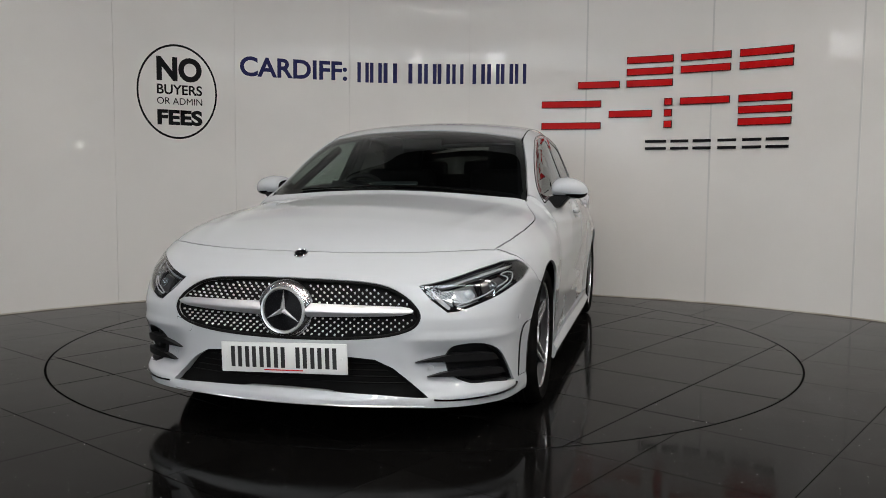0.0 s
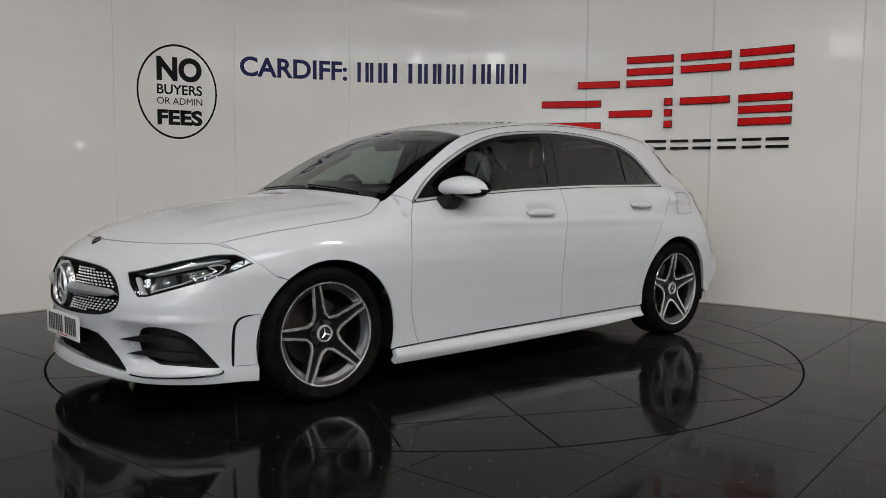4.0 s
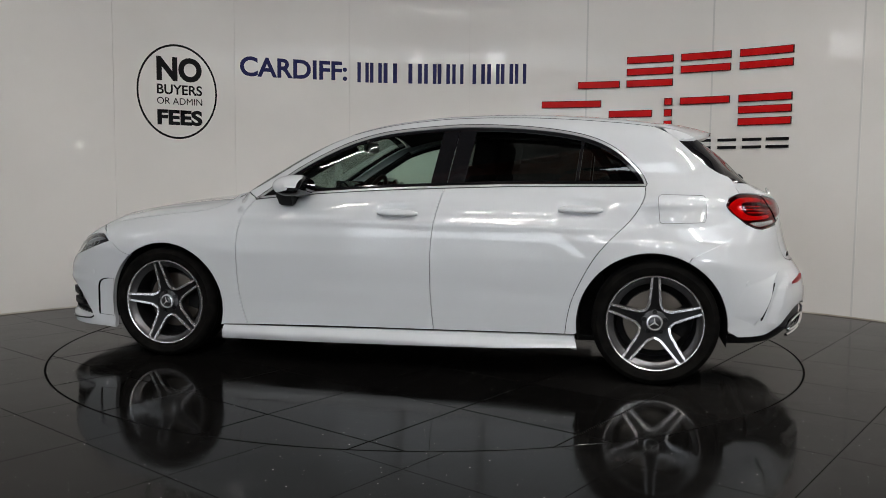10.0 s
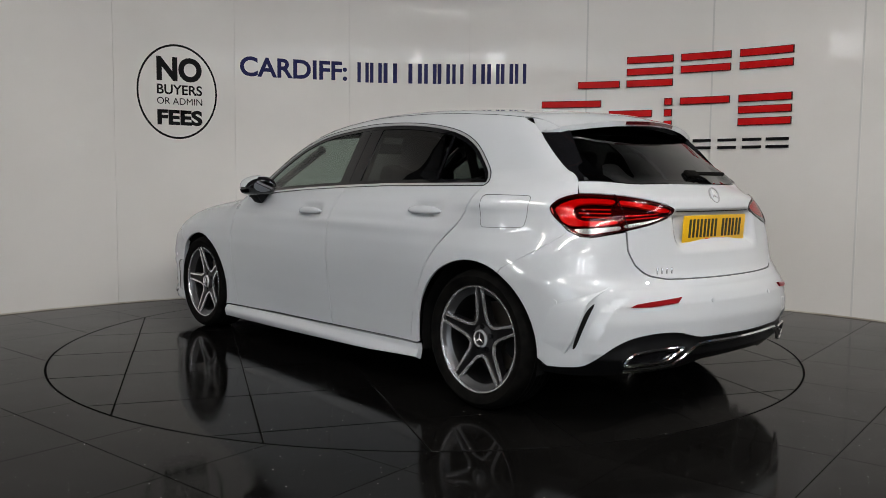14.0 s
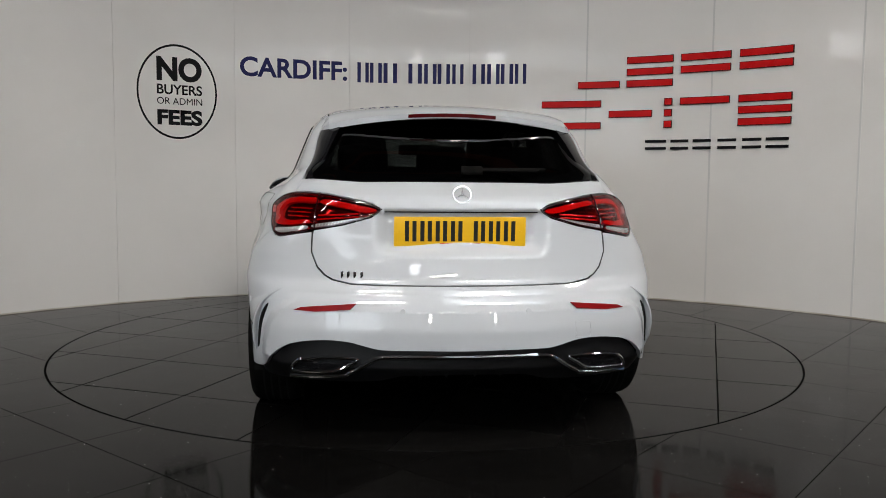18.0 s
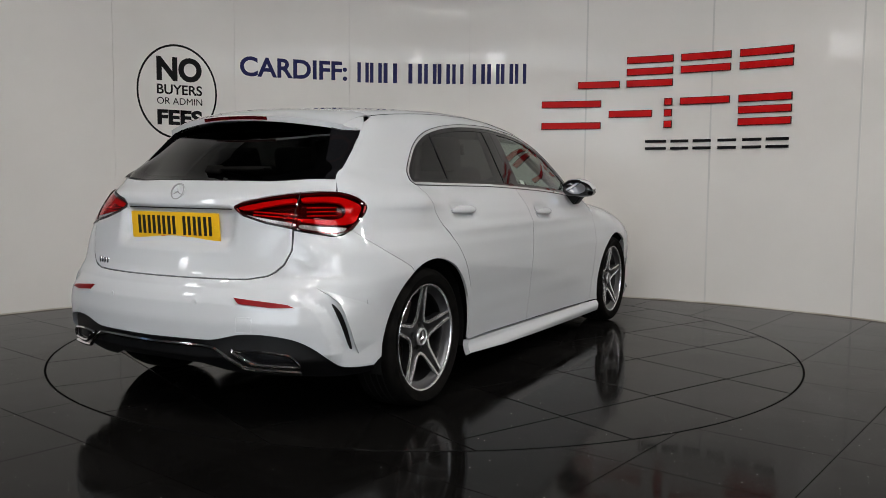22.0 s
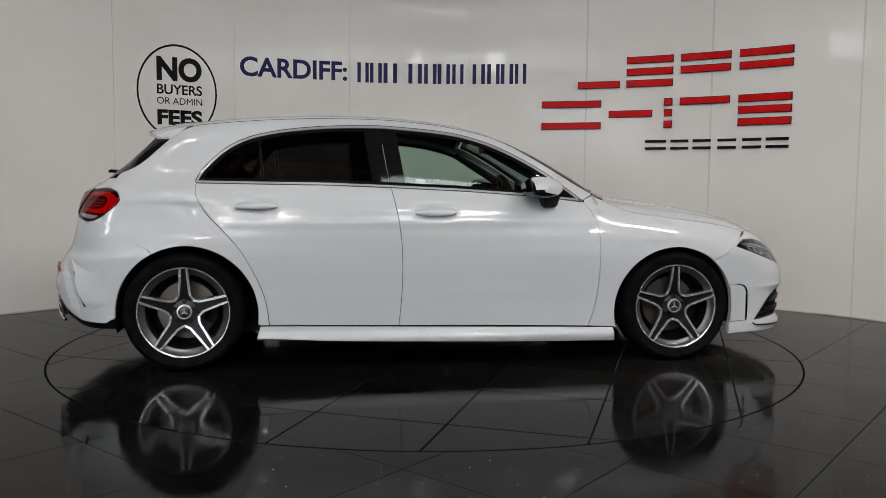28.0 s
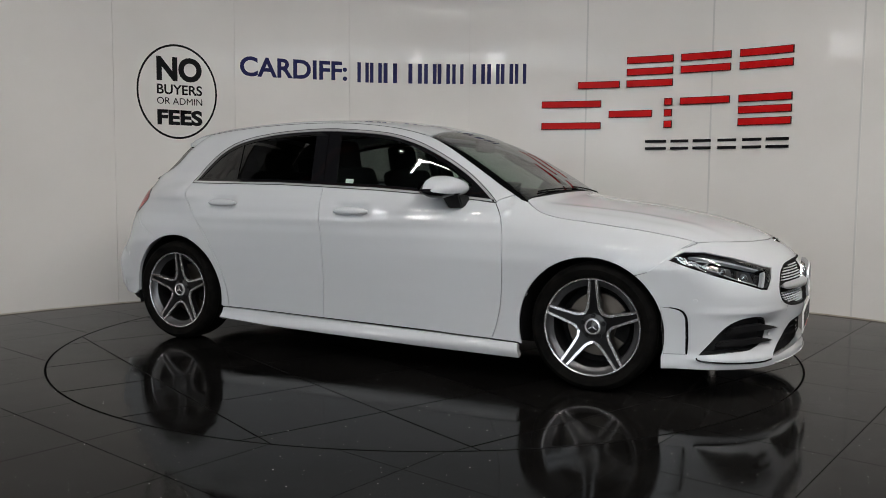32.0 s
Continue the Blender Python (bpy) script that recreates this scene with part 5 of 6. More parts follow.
def dress_rear(car):
    gate_side = [(0.673, 0.820), (0.652, 0.737), (0.620, 0.679), (0.585, 0.650), (0.55, 0.633), (0.469, 0.619), (0.377, 0.617), (0.2, 0.616), (0, 0.616)]
    half = [(0, 1.012), (0.3, 1.012), (0.6, 1.009)] + flank_to(-1, [(-1.729, 1.001), (-1.769, 0.966)]) + [(0.80, 0.969), (0.72, 0.966), (0.644, 0.961), (0.535, 0.947), (0.42, 0.926), (0.372, 0.904), (0.415, 0.871), (0.539, 0.839), (0.655, 0.819)] + gate_side[1:]

    def recess(p):
        y, z = np.abs(p[:, 1]), p[:, 2]
        ramps = [np.clip(v, 0, 1) for v in ((0.355 - y) / 0.07, (0.902 - z) / 0.016, (z - 0.715) / 0.075)]
        box_in = np.prod([v * v * (3 - 2 * v) for v in ramps], 0)
        return -0.040 * box_in + gate_flare(p)
    gate = panel("tailgate", mirror_uv(half), "tail", PAINT, car, bump=recess, step=0.018)
    seam = flank_to(-1, [(-1.738, 0.763), (-1.675, 0.721), (-1.582, 0.673), (-1.532, 0.648)])
    arch = flank_to(-1, [p for p in arc(*ARCH_R, 118, 200, 18) if p[1] > 0.262])
    top = [(0, 0.6145), (0.2, 0.6145), (0.377, 0.6155), (0.469, 0.6175), (0.553, 0.631), (0.588, 0.648), (0.6235, 0.6775), (0.655, 0.736), (0.661, 0.813), (0.70, 0.8075), (0.75, 0.80), (0.815, 0.790), (0.86, 0.795), (0.903, 0.815)]
    half = top + seam + arch + DIFFUSER_TOP

    def shaped(p):
        ang, z = np.abs(np.arctan2(p[:, 1], REAR_AXIS - p[:, 0])), p[:, 2]
        fold = np.interp(z, [0.33, 0.39, 0.50, 0.55], [0.845, 0.835, 0.785, 0.72])
        swell = 0.018 * np.clip((fold - ang) / 0.05, 0, 1) * np.clip((0.585 - z) / 0.07, 0, 1) * np.clip((z - 0.28) / 0.05, 0, 1)
        return swell
    panel("rear_bumper", mirror_uv(half), "tail", PAINT, car, bump=shaped, step=0.012, rim=0.02)
    low = [(a, b - 0.002) for a, b in DIFFUSER_TOP[::-1]] + flank_to(-1, [(-1.715, 0.262), (-1.72, 0.225)]) + [(0.85, 0.215), (0.55, 0.205), (0.36, 0.225), (0.25, 0.262), (0, 0.270)]
    def tuck(p):
        return -0.55 * np.clip(0.300 - p[:, 2], 0, 1)
    diff = panel("diffuser", mirror_uv(low), "tail", BLACK_PLASTIC, car, off=-0.004, step=0.02, rim=0.02, bump=tuck, gap=0, label="matt black rear diffuser with a chrome strip")
    strip = spline([(0.690, 0.262), (0.49, 0.274), (0.45, 0.288), (0.411, 0.307), (0.345, 0.345), (0.30, 0.352), (0.244, 0.354), (0, 0.353)], 5)
    strip = [tuple(q) for q in strip] + [(-a, b) for a, b in strip[-2::-1]]
    part("chrome_strip", skin_line("tail", strip, 0.008, 0.012), CHROME, diff, "chrome strip along the diffuser")
    for k in (-0.17, -0.06, 0.06, 0.17):
        part("diffuser_fin", box(0.12, 0.012, 0.05, 0.004, (-1.955, k * 0.95, 0.262)), BLACK_PLASTIC, diff)
    part("undertray", box(0.24, 1.0, 0.02, 0.004, (-1.70, 0, 0.33)), DARK, car)
    for s in (1, -1):
        def side(pts):
            return pts if s > 0 else across(pts)
        pipe = spline(side([(0.680, 0.292), (0.650, 0.324), (0.60, 0.334), (0.527, 0.341), (0.43, 0.341), (0.422, 0.334), (0.457, 0.314), (0.494, 0.294), (0.545, 0.286), (0.62, 0.284), (0.67, 0.283)]), 4, True)
        tip = part("exhaust_trim", skin_line("tail", pipe, 0.0065, 0.010, 1.0, True), CHROME, car, "chrome exhaust surround in the diffuser")
        panel("exhaust_opening", [tuple(q) for q in pipe], "tail", GLOSS_BLACK, tip, off=0.003, rim=0.01, step=0.02, gap=0)
        refl = side([(0.668, 0.514), (0.64, 0.526), (0.58, 0.533), (0.428, 0.546), (0.450, 0.524), (0.58, 0.512)])
        panel("rear_reflector", refl, "tail", REFLECTOR, car, off=0.0215, rim=0.016, step=0.015, gap=0, label="slim red reflector in the bumper")
        vent = [tuple(q) for q in spline(side([(0.800, 0.528), (0.812, 0.522), (0.836, 0.488), (0.860, 0.420), (0.877, 0.355), (0.873, 0.345), (0.862, 0.365), (0.841, 0.425), (0.818, 0.485)]), 4, True)]
        panel("corner_vent", vent, "tail", MATT_BLACK, car, off=0.003, rim=0.02, step=0.015, gap=0, label="black vertical slot at the bumper corner")
        # a fin along the slot, standing out to the rear from the flank
        fin_z = np.linspace(0.322, 0.596, 32)
        fin_a = np.interp(fin_z, [0.322, 0.36, 0.42, 0.49, 0.53, 0.56, 0.596], [0.907, 0.898, 0.882, 0.857, 0.836, 0.800, 0.740])
        fin_h = np.interp(fin_z, [0.322, 0.34, 0.37, 0.42, 0.48, 0.52, 0.55, 0.575, 0.596], [0.0, 0.007, 0.023, 0.031, 0.030, 0.020, 0.010, 0.003, 0.0])
        skin_rows = [lift("tail", np.stack([fin_a + d * np.clip(fin_h / 0.022, 0.05, 1), fin_z], 1)) for d in (0.12, 0.09, 0.06, 0.03)]
        root_row = lift("tail", np.stack([fin_a, fin_z], 1))
        fin_rows, fin = [], bmesh.new()
        for *on_skin, r, h in zip(*skin_rows, root_row, fin_h):
            rn = skin_normal(r[None])[0]
            tip = r + np.array((-h, 0.012 * h / 0.032, 0)) + rn * 0.001
            line = []
            for q, f in zip(on_skin, (0.0, 0.08, 0.26, 0.56)):
                line.append(q + skin_normal(q[None])[0] * 0.0005 + (tip - r) * f)
            line += [tip + np.array((0.002, 0.002, 0)), tip + np.array((0, -0.004, 0)), r - rn * 0.002 + np.array((0, -0.008, 0))]
            fin_rows.append([fin.verts.new((v[0], s * v[1], v[2])) for v in line])
        for a_, c_ in zip(fin_rows, fin_rows[1:]):
            for k in range(6):
                fin.faces.new((a_[k], c_[k], c_[k + 1], a_[k + 1]))
        part("corner_fin", fin, PAINT, car, "white fin beside the bumper slot")
        # tail light
        lp = side(TAILLAMP)
        def round_loop(pts, per=4):
            return [tuple(q) for q in spline(side(pts), per, True)]

        def reach(loop, d):
            return inset(np.array(even(loop, 0.015)), d)
        lamp = panel("tail_light", reach(lp, -0.004), "tail", LAMP_RED, car, off=-0.034, rim=0, step=0.025, gap=0, label="dark red and clear wrap-around tail light")
        panel("lamp_edge", lp, "tail", LAMP_RED, lamp, holes=[reach(lp, 0.007)], off=0.003, rim=0.036, step=0.02, gap=0.001)
        clear_in = round_loop([(0.440, 0.872), (0.55, 0.857), (0.660, 0.841), (0.657, 0.829), (0.60, 0.836), (0.52, 0.850)])
        clear_out = round_loop([(0.692, 0.836), (0.78, 0.828), (0.868, 0.824), (0.878, 0.818), (0.858, 0.808), (0.815, 0.804), (0.76, 0.811), (0.690, 0.822)])
        cover = panel("red_cover", reach(lp, 0.006), "tail", RED_COVER, lamp, holes=[clear_in, clear_out], off=0.002, rim=0, step=0.02, gap=0, label="clear red outer lens")
        cover.visible_shadow = False
        # bright light band: up over the inner part, round the outer part
        panel("red_lens", round_loop([(0.400, 0.906), (0.47, 0.920), (0.56, 0.935), (0.66, 0.947), (0.672, 0.930), (0.60, 0.921), (0.52, 0.907), (0.46, 0.895), (0.41, 0.895)]), "tail", RED_LENS, lamp, off=-0.010, rim=0.012, step=0.015, gap=0)
        panel("red_lens", round_loop([(0.700, 0.950), (0.78, 0.955), (0.862, 0.953), (0.925, 0.937), (0.968, 0.911), (0.955, 0.880), (0.915, 0.845), (0.82, 0.840), (0.700, 0.850), (0.706, 0.864), (0.80, 0.860), (0.868, 0.868), (0.890, 0.896), (0.870, 0.924), (0.80, 0.933), (0.704, 0.932)]), "tail", RED_LENS, lamp, off=-0.010, rim=0.012, step=0.012, gap=0)
        for z0, z1 in ((0.893, 0.884), (0.878, 0.866)):
            part("light_bar", skin_line("tail", side([(0.47, z0 - 0.002), (0.57, z0 - 0.008), (0.66, z1)]), 0.0036, -0.016), RED_LENS, lamp)
        for a0, z0, a1, z1 in ((0.715, 0.912, 0.850, 0.912), (0.715, 0.896, 0.862, 0.896), (0.715, 0.879, 0.850, 0.880)):
            part("light_bar", skin_line("tail", side([(a0, z0), (a1, z1)]), 0.0030, -0.018), RED_LENS, lamp)
        for strip_loop, a0, z0, a1, z1, count in ((clear_in, 0.475, 0.859, 0.645, 0.838, 14), (clear_out, 0.705, 0.828, 0.862, 0.815, 13)):
            strip = panel("clear_lens", strip_loop, "tail", CLEAR_LENS, lamp, off=0.001, rim=0.006, step=0.012, gap=0, label="clear ribbed indicator strip")
            for k in range(count):
                f = k / (count - 1)
                a_, z_ = a0 + (a1 - a0) * f, z0 + (z1 - z0) * f
                part("rib", skin_line("tail", side([(a_ - 0.002, z_ + 0.005), (a_ + 0.002, z_ - 0.005)]), 0.0013, 0.0015, 1.0, False, False, 4), LENS_RIB, strip)
        part("split_line", skin_line("tail", side([(0.692, 0.962), (0.684, 0.945), (0.670, 0.900), (0.660, 0.860), (0.651, 0.826)]), 0.0030, 0.004), LAMP_RED, lamp)
        q = lift("tail", np.array([(0.72, 0.505)]))[0] + np.array([-0.014, 0.008, 0])
        sensor(car, q, skin_normal(q[None])[0], s)
        q = lift("tail", np.array([(0.25, 0.525)]))[0] + np.array([-0.018, 0, 0])
        sensor(car, q, skin_normal(q[None])[0], s)
        q = lift("side", np.array([(-1.80, 0.53)]))[0]
        sensor(car, q, skin_normal(q[None])[0], s)
        part("seam_backing", skin_line("side", [(-1.79, 0.804), (-1.738, 0.7635), (-1.675, 0.7215), (-1.582, 0.6735), (-1.54, 0.6515)], 0.0055, -0.0068, 1.0, False, s < 0), PAINT, car)
        part("seam_backing", skin_line("side", [(1.77, 0.712), (1.735, 0.682), (1.70, 0.655), (1.63, 0.600)], 0.0055, -0.0068, 1.0, False, s < 0), PAINT, car)
        part("seam_backing", skin_line("side", [(1.83, 0.752), (1.79, 0.735), (1.75, 0.705), (1.72, 0.68)], 0.012, -0.0138, 1.0, False, s < 0), PAINT, car)
    part("gate_gap", skin_line("tail", spline([(0.658, 0.815), (0.655, 0.736), (0.623, 0.678), (0.588, 0.648), (0.552, 0.631), (0.469, 0.617), (0.377, 0.615), (0.2, 0.614), (0, 0.614), (-0.2, 0.614), (-0.377, 0.615), (-0.469, 0.617), (-0.552, 0.631), (-0.588, 0.648), (-0.623, 0.678), (-0.655, 0.736), (-0.658, 0.815)], 3), 0.0032, -0.0045), GAP_GREY, car)
    part("towing_cover", skin_line("tail", spline([(-0.444, 0.472), (-0.499, 0.471), (-0.503, 0.467), (-0.503, 0.421), (-0.499, 0.417), (-0.444, 0.417), (-0.440, 0.421), (-0.440, 0.468)], 3, True), 0.0012, 0.0181, 1.0, True), SENSOR, car, "thin outline of the towing eye cover")
    part("towing_cover", skin_line("nose", [(-0.476, 0.462), (-0.389, 0.445), (-0.410, 0.408), (-0.467, 0.427)], 0.0011, 0.0006, 1.0, True), SEAMLINE, car, "thin outline of the towing eye cover")
    # rear glass
    edge = flank_to(-1, [(-1.731, 1.004), (-1.664, 1.046), (-1.5805, 1.131), (-1.525, 1.187), (-1.472, 1.240)])
    g_half = [(0, 1.016), (0.3, 1.016), (0.6, 1.013)] + edge + [(0.95, 1.262), (0.6, 1.285), (0, 1.296)]
    rg = panel("rear_screen", mirror_uv(g_half), "tail", GLASS_B, car, off=-0.004, rim=0, step=0.03, gap=0.002, bump=gate_flare, label="dark tinted rear screen")
    rg.visible_shadow = False
    b = np.array(even(mirror_uv([(0, 1.036), (0.3, 1.037), (0.6, 1.042), (0.76, 1.050), (0.84, 1.14), (0.88, 1.22), (0.6, 1.238), (0, 1.244)]), 0.03))
    panel("screen_border", mirror_uv(g_half), "tail", GLOSS_BLACK, car, holes=[b], off=-0.006, rim=0, step=0.03, gap=0.002, bump=gate_flare)
    # spoiler over the screen: from the roof's rear edge and down both pillars to its trailing edge
    corner = lift("side", np.array([(-1.383, 1.310), (-1.420, 1.280), (-1.445, 1.259), (-1.468, 1.240)]))
    half_rows = []
    for y in np.linspace(0, 0.53, 15):
        root = lift("top", np.array([(-1.349, y)]))[0]
        trail = np.array((-1.672 + 0.45 * y * y, y, 1.309 - 0.165 * y * y))
        half_rows.append((root, trail, 1.0))
    for q, trail, fade in zip(corner, ((-1.548, 0.530, 1.2595), (-1.530, 0.545, 1.2525), (-1.505, 0.556, 1.2470), (-1.473, 0.5625, 1.2415)), (0.8, 0.55, 0.3, 0.08)):
        half_rows.append((q, np.array(trail), fade))
    full = [(r * (1, -1, 1), t * (1, -1, 1), f) for r, t, f in half_rows[:0:-1]] + half_rows
    bm, under = bmesh.new(), bmesh.new()
    rows, low_rows = [], []
    for root, trail, fade in full:
        n = skin_normal(root[None])[0]
        line = [root - n * 0.001]
        for f in (0.25, 0.5, 0.75):
            line.append(root + (trail - root) * f + n * (0.012 * math.sin(math.pi * f) * fade))
        line += [trail + np.array((0.006, 0, 0.002 * fade)), trail, trail + np.array((0.004, 0, -0.022 * fade - 0.002))]
        rows.append([bm.verts.new(v) for v in line])
        back = root + np.array((-0.03 * fade, 0, -0.048 * fade - 0.004)) * (1, 1, 1)
        back[1] -= math.copysign(0.02, back[1]) if abs(back[1]) > 0.5 else 0
        low_rows.append([under.verts.new(v) for v in (line[-1], (line[-1] + back) / 2 + np.array((0, 0, 0.004)), back)])
    for a, c in zip(rows, rows[1:]):
        for k in range(6):
            bm.faces.new((a[k], c[k], c[k + 1], a[k + 1]))
    for a, c in zip(low_rows, low_rows[1:]):
        for k in range(2):
            under.faces.new((a[k], c[k], c[k + 1], a[k + 1]))
    sp = part("roof_spoiler", bm, PAINT, car, "white roof spoiler over the rear screen")
    part("spoiler_underside", under, GLOSS_BLACK, sp, "black underside of the spoiler")
    # black blades between the rear pillars and the screen
    near = spline([(-1.472, 1.241), (-1.526, 1.188), (-1.582, 1.132), (-1.665, 1.047), (-1.732, 1.003)], 4)
    root = lift("side", near)
    root = root + skin_normal(root) * (rear_flare(root)[:, None] - 0.003)
    inner = [np.interp(np.linspace(0, 1, len(root)), np.linspace(0, 1, 5), v) for v in ((-1.560, -1.618, -1.670, -1.722, -1.765), (0.478, 0.510, 0.536, 0.556, 0.590), (1.255, 1.188, 1.126, 1.062, 1.024))]
    inner = np.stack(inner, 1)
    for s in (1, -1):
        bm = bmesh.new()
        rows = []
        for q, r in zip(root, inner):
            mid = (q + r) / 2 + np.array((-0.012, 0.012, 0))
            rows.append([bm.verts.new((v[0], s * v[1], v[2])) for v in (q, mid, r, r + (0.03, -0.004, -0.004))])
        for a, c in zip(rows, rows[1:]):
            for k in range(3):
                bm.faces.new((a[k], c[k], c[k + 1], a[k + 1]))
        part("spoiler_blade", bm, GLOSS_BLACK, sp, "black blade beside the rear screen")
    lo = bmesh.new()
    rows = []
    for y in np.linspace(-0.19, 0.19, 15):
        xt, zt = -1.672 + 0.45 * y * y, 1.309 - 0.165 * y * y
        rows.append([lo.verts.new(v) for v in ((xt - 0.001, y, zt - 0.004), (xt + 0.003, y, zt - 0.019))])
    for a, c in zip(rows, rows[1:]):
        lo.faces.new((a[0], c[0], c[1], a[1]))
    got = bmesh.ops.extrude_face_region(lo, geom=lo.faces[:])
    bmesh.ops.translate(lo, vec=(-0.003, 0, 0), verts=[v for v in got["geom"] if isinstance(v, bmesh.types.BMVert)])
    part("brake_light", lo, DEEP_RED, sp, "slim high red brake light")
    # wiper
    hub = box(0.04, 0.09, 0.020, 0.009, (0, 0, 0), 3)
    c = lift("tail", np.array([(-0.06, 1.056)]))[0]
    wn_ = skin_normal(c[None])[0]
    wiper = part("rear_wiper", hub, RUBBER, car, "black rear wiper", m=pose(c[0] + 0.005 * wn_[0], -0.06, 1.056 + 0.005 * wn_[2], 0, math.degrees(math.atan2(wn_[0], wn_[2])), 0))
    part("wiper_arm", box(0.013, 0.30, 0.010, 0.004, (-0.002, -0.13, 0.004)), RUBBER, wiper)
    part("wiper_blade", box(0.010, 0.30, 0.012, 0.003, (0.012, -0.16, -0.004)), RUBBER, wiper)
    # badge, model mark and plate
    c = lift("tail", np.array([(0.0, 0.957)]))[0]
    b2 = group_at("rear_badge")
    b2.parent = car
    b2["label"] = "round chrome ring badge on the tailgate"
    turn = Vector(skin_normal(c[None])[0])
    b2.matrix_basis = pose(c[0] + turn.x * 0.006, 0, c[2] + turn.z * 0.006, 0, 0, 90) @ pose(0, 0, 0, 22, 0, 0)
    part("ring", lathe([(0.031, 0.002), (0.033, 0.006), (0.037, 0.006), (0.0385, 0.0)], 40), BRIGHT, b2)
    for k in range(3):
        part("blade", blade(0.034, 0.008, 0.004, 90 + 120 * k), BRIGHT, b2)
    for k, y in enumerate((0.452, 0.425, 0.398, 0.370)):
        c = lift("tail", np.array([(math.atan2(y, 0.80), 0.652)]))[0]
        part("model_mark", box(0.004, 0.011, 0.026, 0.0012), CHROME, car, "plain chrome bar of the model mark", m=pose(c[0] - 0.002, c[1], 0.652, 0, 0, 18))
    plate(car, "rear_number_plate", pose(-2.019, 0.008, 0.818, 0, 0, -90) @ pose(0, 0, 0, 4, 0, 0), PLATE_Y, "yellow number plate with illegible black bars")
    part("tailgate_grip", skin_line("tail", [(a, 0.899) for a in np.linspace(-0.36, 0.36, 25)], 0.0045, -0.010), DARK, car, "dark shut line over the number plate")


# ---- mirrors, handles, cabin ----
def dress_sides(car):
    for flip in (False, True):
        s = -1 if flip else 1
        mirror = group_at("door_mirror")
        mirror.parent = car
        mirror["label"] = "white door mirror with a black underside"

        us = [0, 0.04, 0.12, 0.25, 0.4, 0.55, 0.7, 0.82, 0.91, 0.97, 1.0]
        stops = [0, 0.12, 0.35, 0.6, 0.8, 0.93, 1.0]
        tops = [1.026, 1.041, 1.049, 1.042, 1.026, 1.003, 0.978]
        lows = [0.940, 0.932, 0.928, 0.928, 0.932, 0.942, 0.962]
        fronts = [0.672, 0.684, 0.682, 0.664, 0.632, 0.590, 0.545]
        shells = {"cap": bmesh.new(), "base": bmesh.new()}
        rings = []
        for u in us:
            zt, zb, xf = (float(np.interp(u, stops, v)) for v in (tops, lows, fronts))
            pinch = 0.88 if u == 0 else 1.0
            zc, hz = (zt + zb) / 2, (zt - zb) / 2 * pinch
            xb = 0.458 + 0.02 * u
            xc = xb + 0.085
            ring = []
            for k in range(36):
                c, v = math.cos(2 * math.pi * k / 36), math.sin(2 * math.pi * k / 36)
                if c > 0:
                    x = xc + (xf - xc) * pinch * c
                else:
                    x = xc - 0.085 * abs(c) ** 0.6
                ring.append((x, s * (0.806 + 0.188 * u), zc + hz * math.copysign(abs(v) ** 0.95, v)))
            rings.append(ring)
        quads = [(a[k], a[(k + 1) % 36], b[(k + 1) % 36], b[k]) for a, b in zip(rings, rings[1:]) for k in range(36)]
        made_at = {"cap": {}, "base": {}}
        for quad in quads:
            x = sum(p[0] for p in quad) / 4
            z = sum(p[2] for p in quad) / 4
            which = "cap" if z > 0.951 + 0.07 * (0.68 - x) and x > 0.494 else "base"
            store = made_at[which]
            for p in quad:
                if p not in store:
                    store[p] = shells[which].verts.new(p)
            shells[which].faces.new([store[p] for p in quad])
        for end in (rings[0], rings[-1]):
            shells["base"].faces.new([shells["base"].verts.new(p) for p in end])
        part("mirror_cap", shells["cap"], PAINT, mirror)
        part("mirror_base", shells["base"], GLOSS_BLACK, mirror, "black lower shell and casing")
        eye = lathe([(0.001, 0.0), (0.5, 0.0), (1.0, 0.0)], 40)
        bmesh.ops.scale(eye, vec=(0.068, 0.2, 0.037), verts=eye.verts[:])
        bmesh.ops.transform(eye, matrix=pose(0.457, s * 0.893, 0.984, 0, 0, 90 + s * 3) @ pose(0, 0.004, 0, -6, 0, 0), verts=eye.verts[:])
        part("mirror_glass", eye, MIRROR, mirror, smooth=False)
        foot = bmesh.new()
        ring_hi = [foot.verts.new((x, s * y, 0.945)) for x, y in ((0.555, 0.80), (0.555, 0.90), (0.60, 0.915), (0.66, 0.90), (0.675, 0.80))]
        ring_lo = [foot.verts.new((x, s * y, z)) for x, y, z in ((0.570, 0.755, 0.885), (0.572, 0.845, 0.878), (0.60, 0.855, 0.876), (0.655, 0.845, 0.880), (0.668, 0.755, 0.889))]
        for k in range(5):
            foot.faces.new((ring_hi[k], ring_hi[(k + 1) % 5], ring_lo[(k + 1) % 5], ring_lo[k]))
        foot.faces.new(ring_hi)
        foot.faces.new(ring_lo)
        bmesh.ops.bevel(foot, geom=foot.edges[:], offset=0.007, segments=2, affect="EDGES")
        part("mirror_foot", foot, BLACK_PLASTIC, mirror)
        tri = [(0.80, 0.918), (0.66, 0.938), (0.64, 0.96), (0.672, 1.02)]
        panel("mirror_corner", tri, "side", GLOSS_BLACK, mirror, off=-0.002, rim=0.006, step=0.02, gap=0, flip=flip)
        if flip:
            panel("window_sticker", [(-0.076, 1.031), (-0.128, 1.033), (-0.128, 1.006), (-0.076, 1.004)], "side", PLATE_W, car, off=-0.009, rim=0.001, step=0.012, gap=0, flip=True, label="small white sticker inside the window")
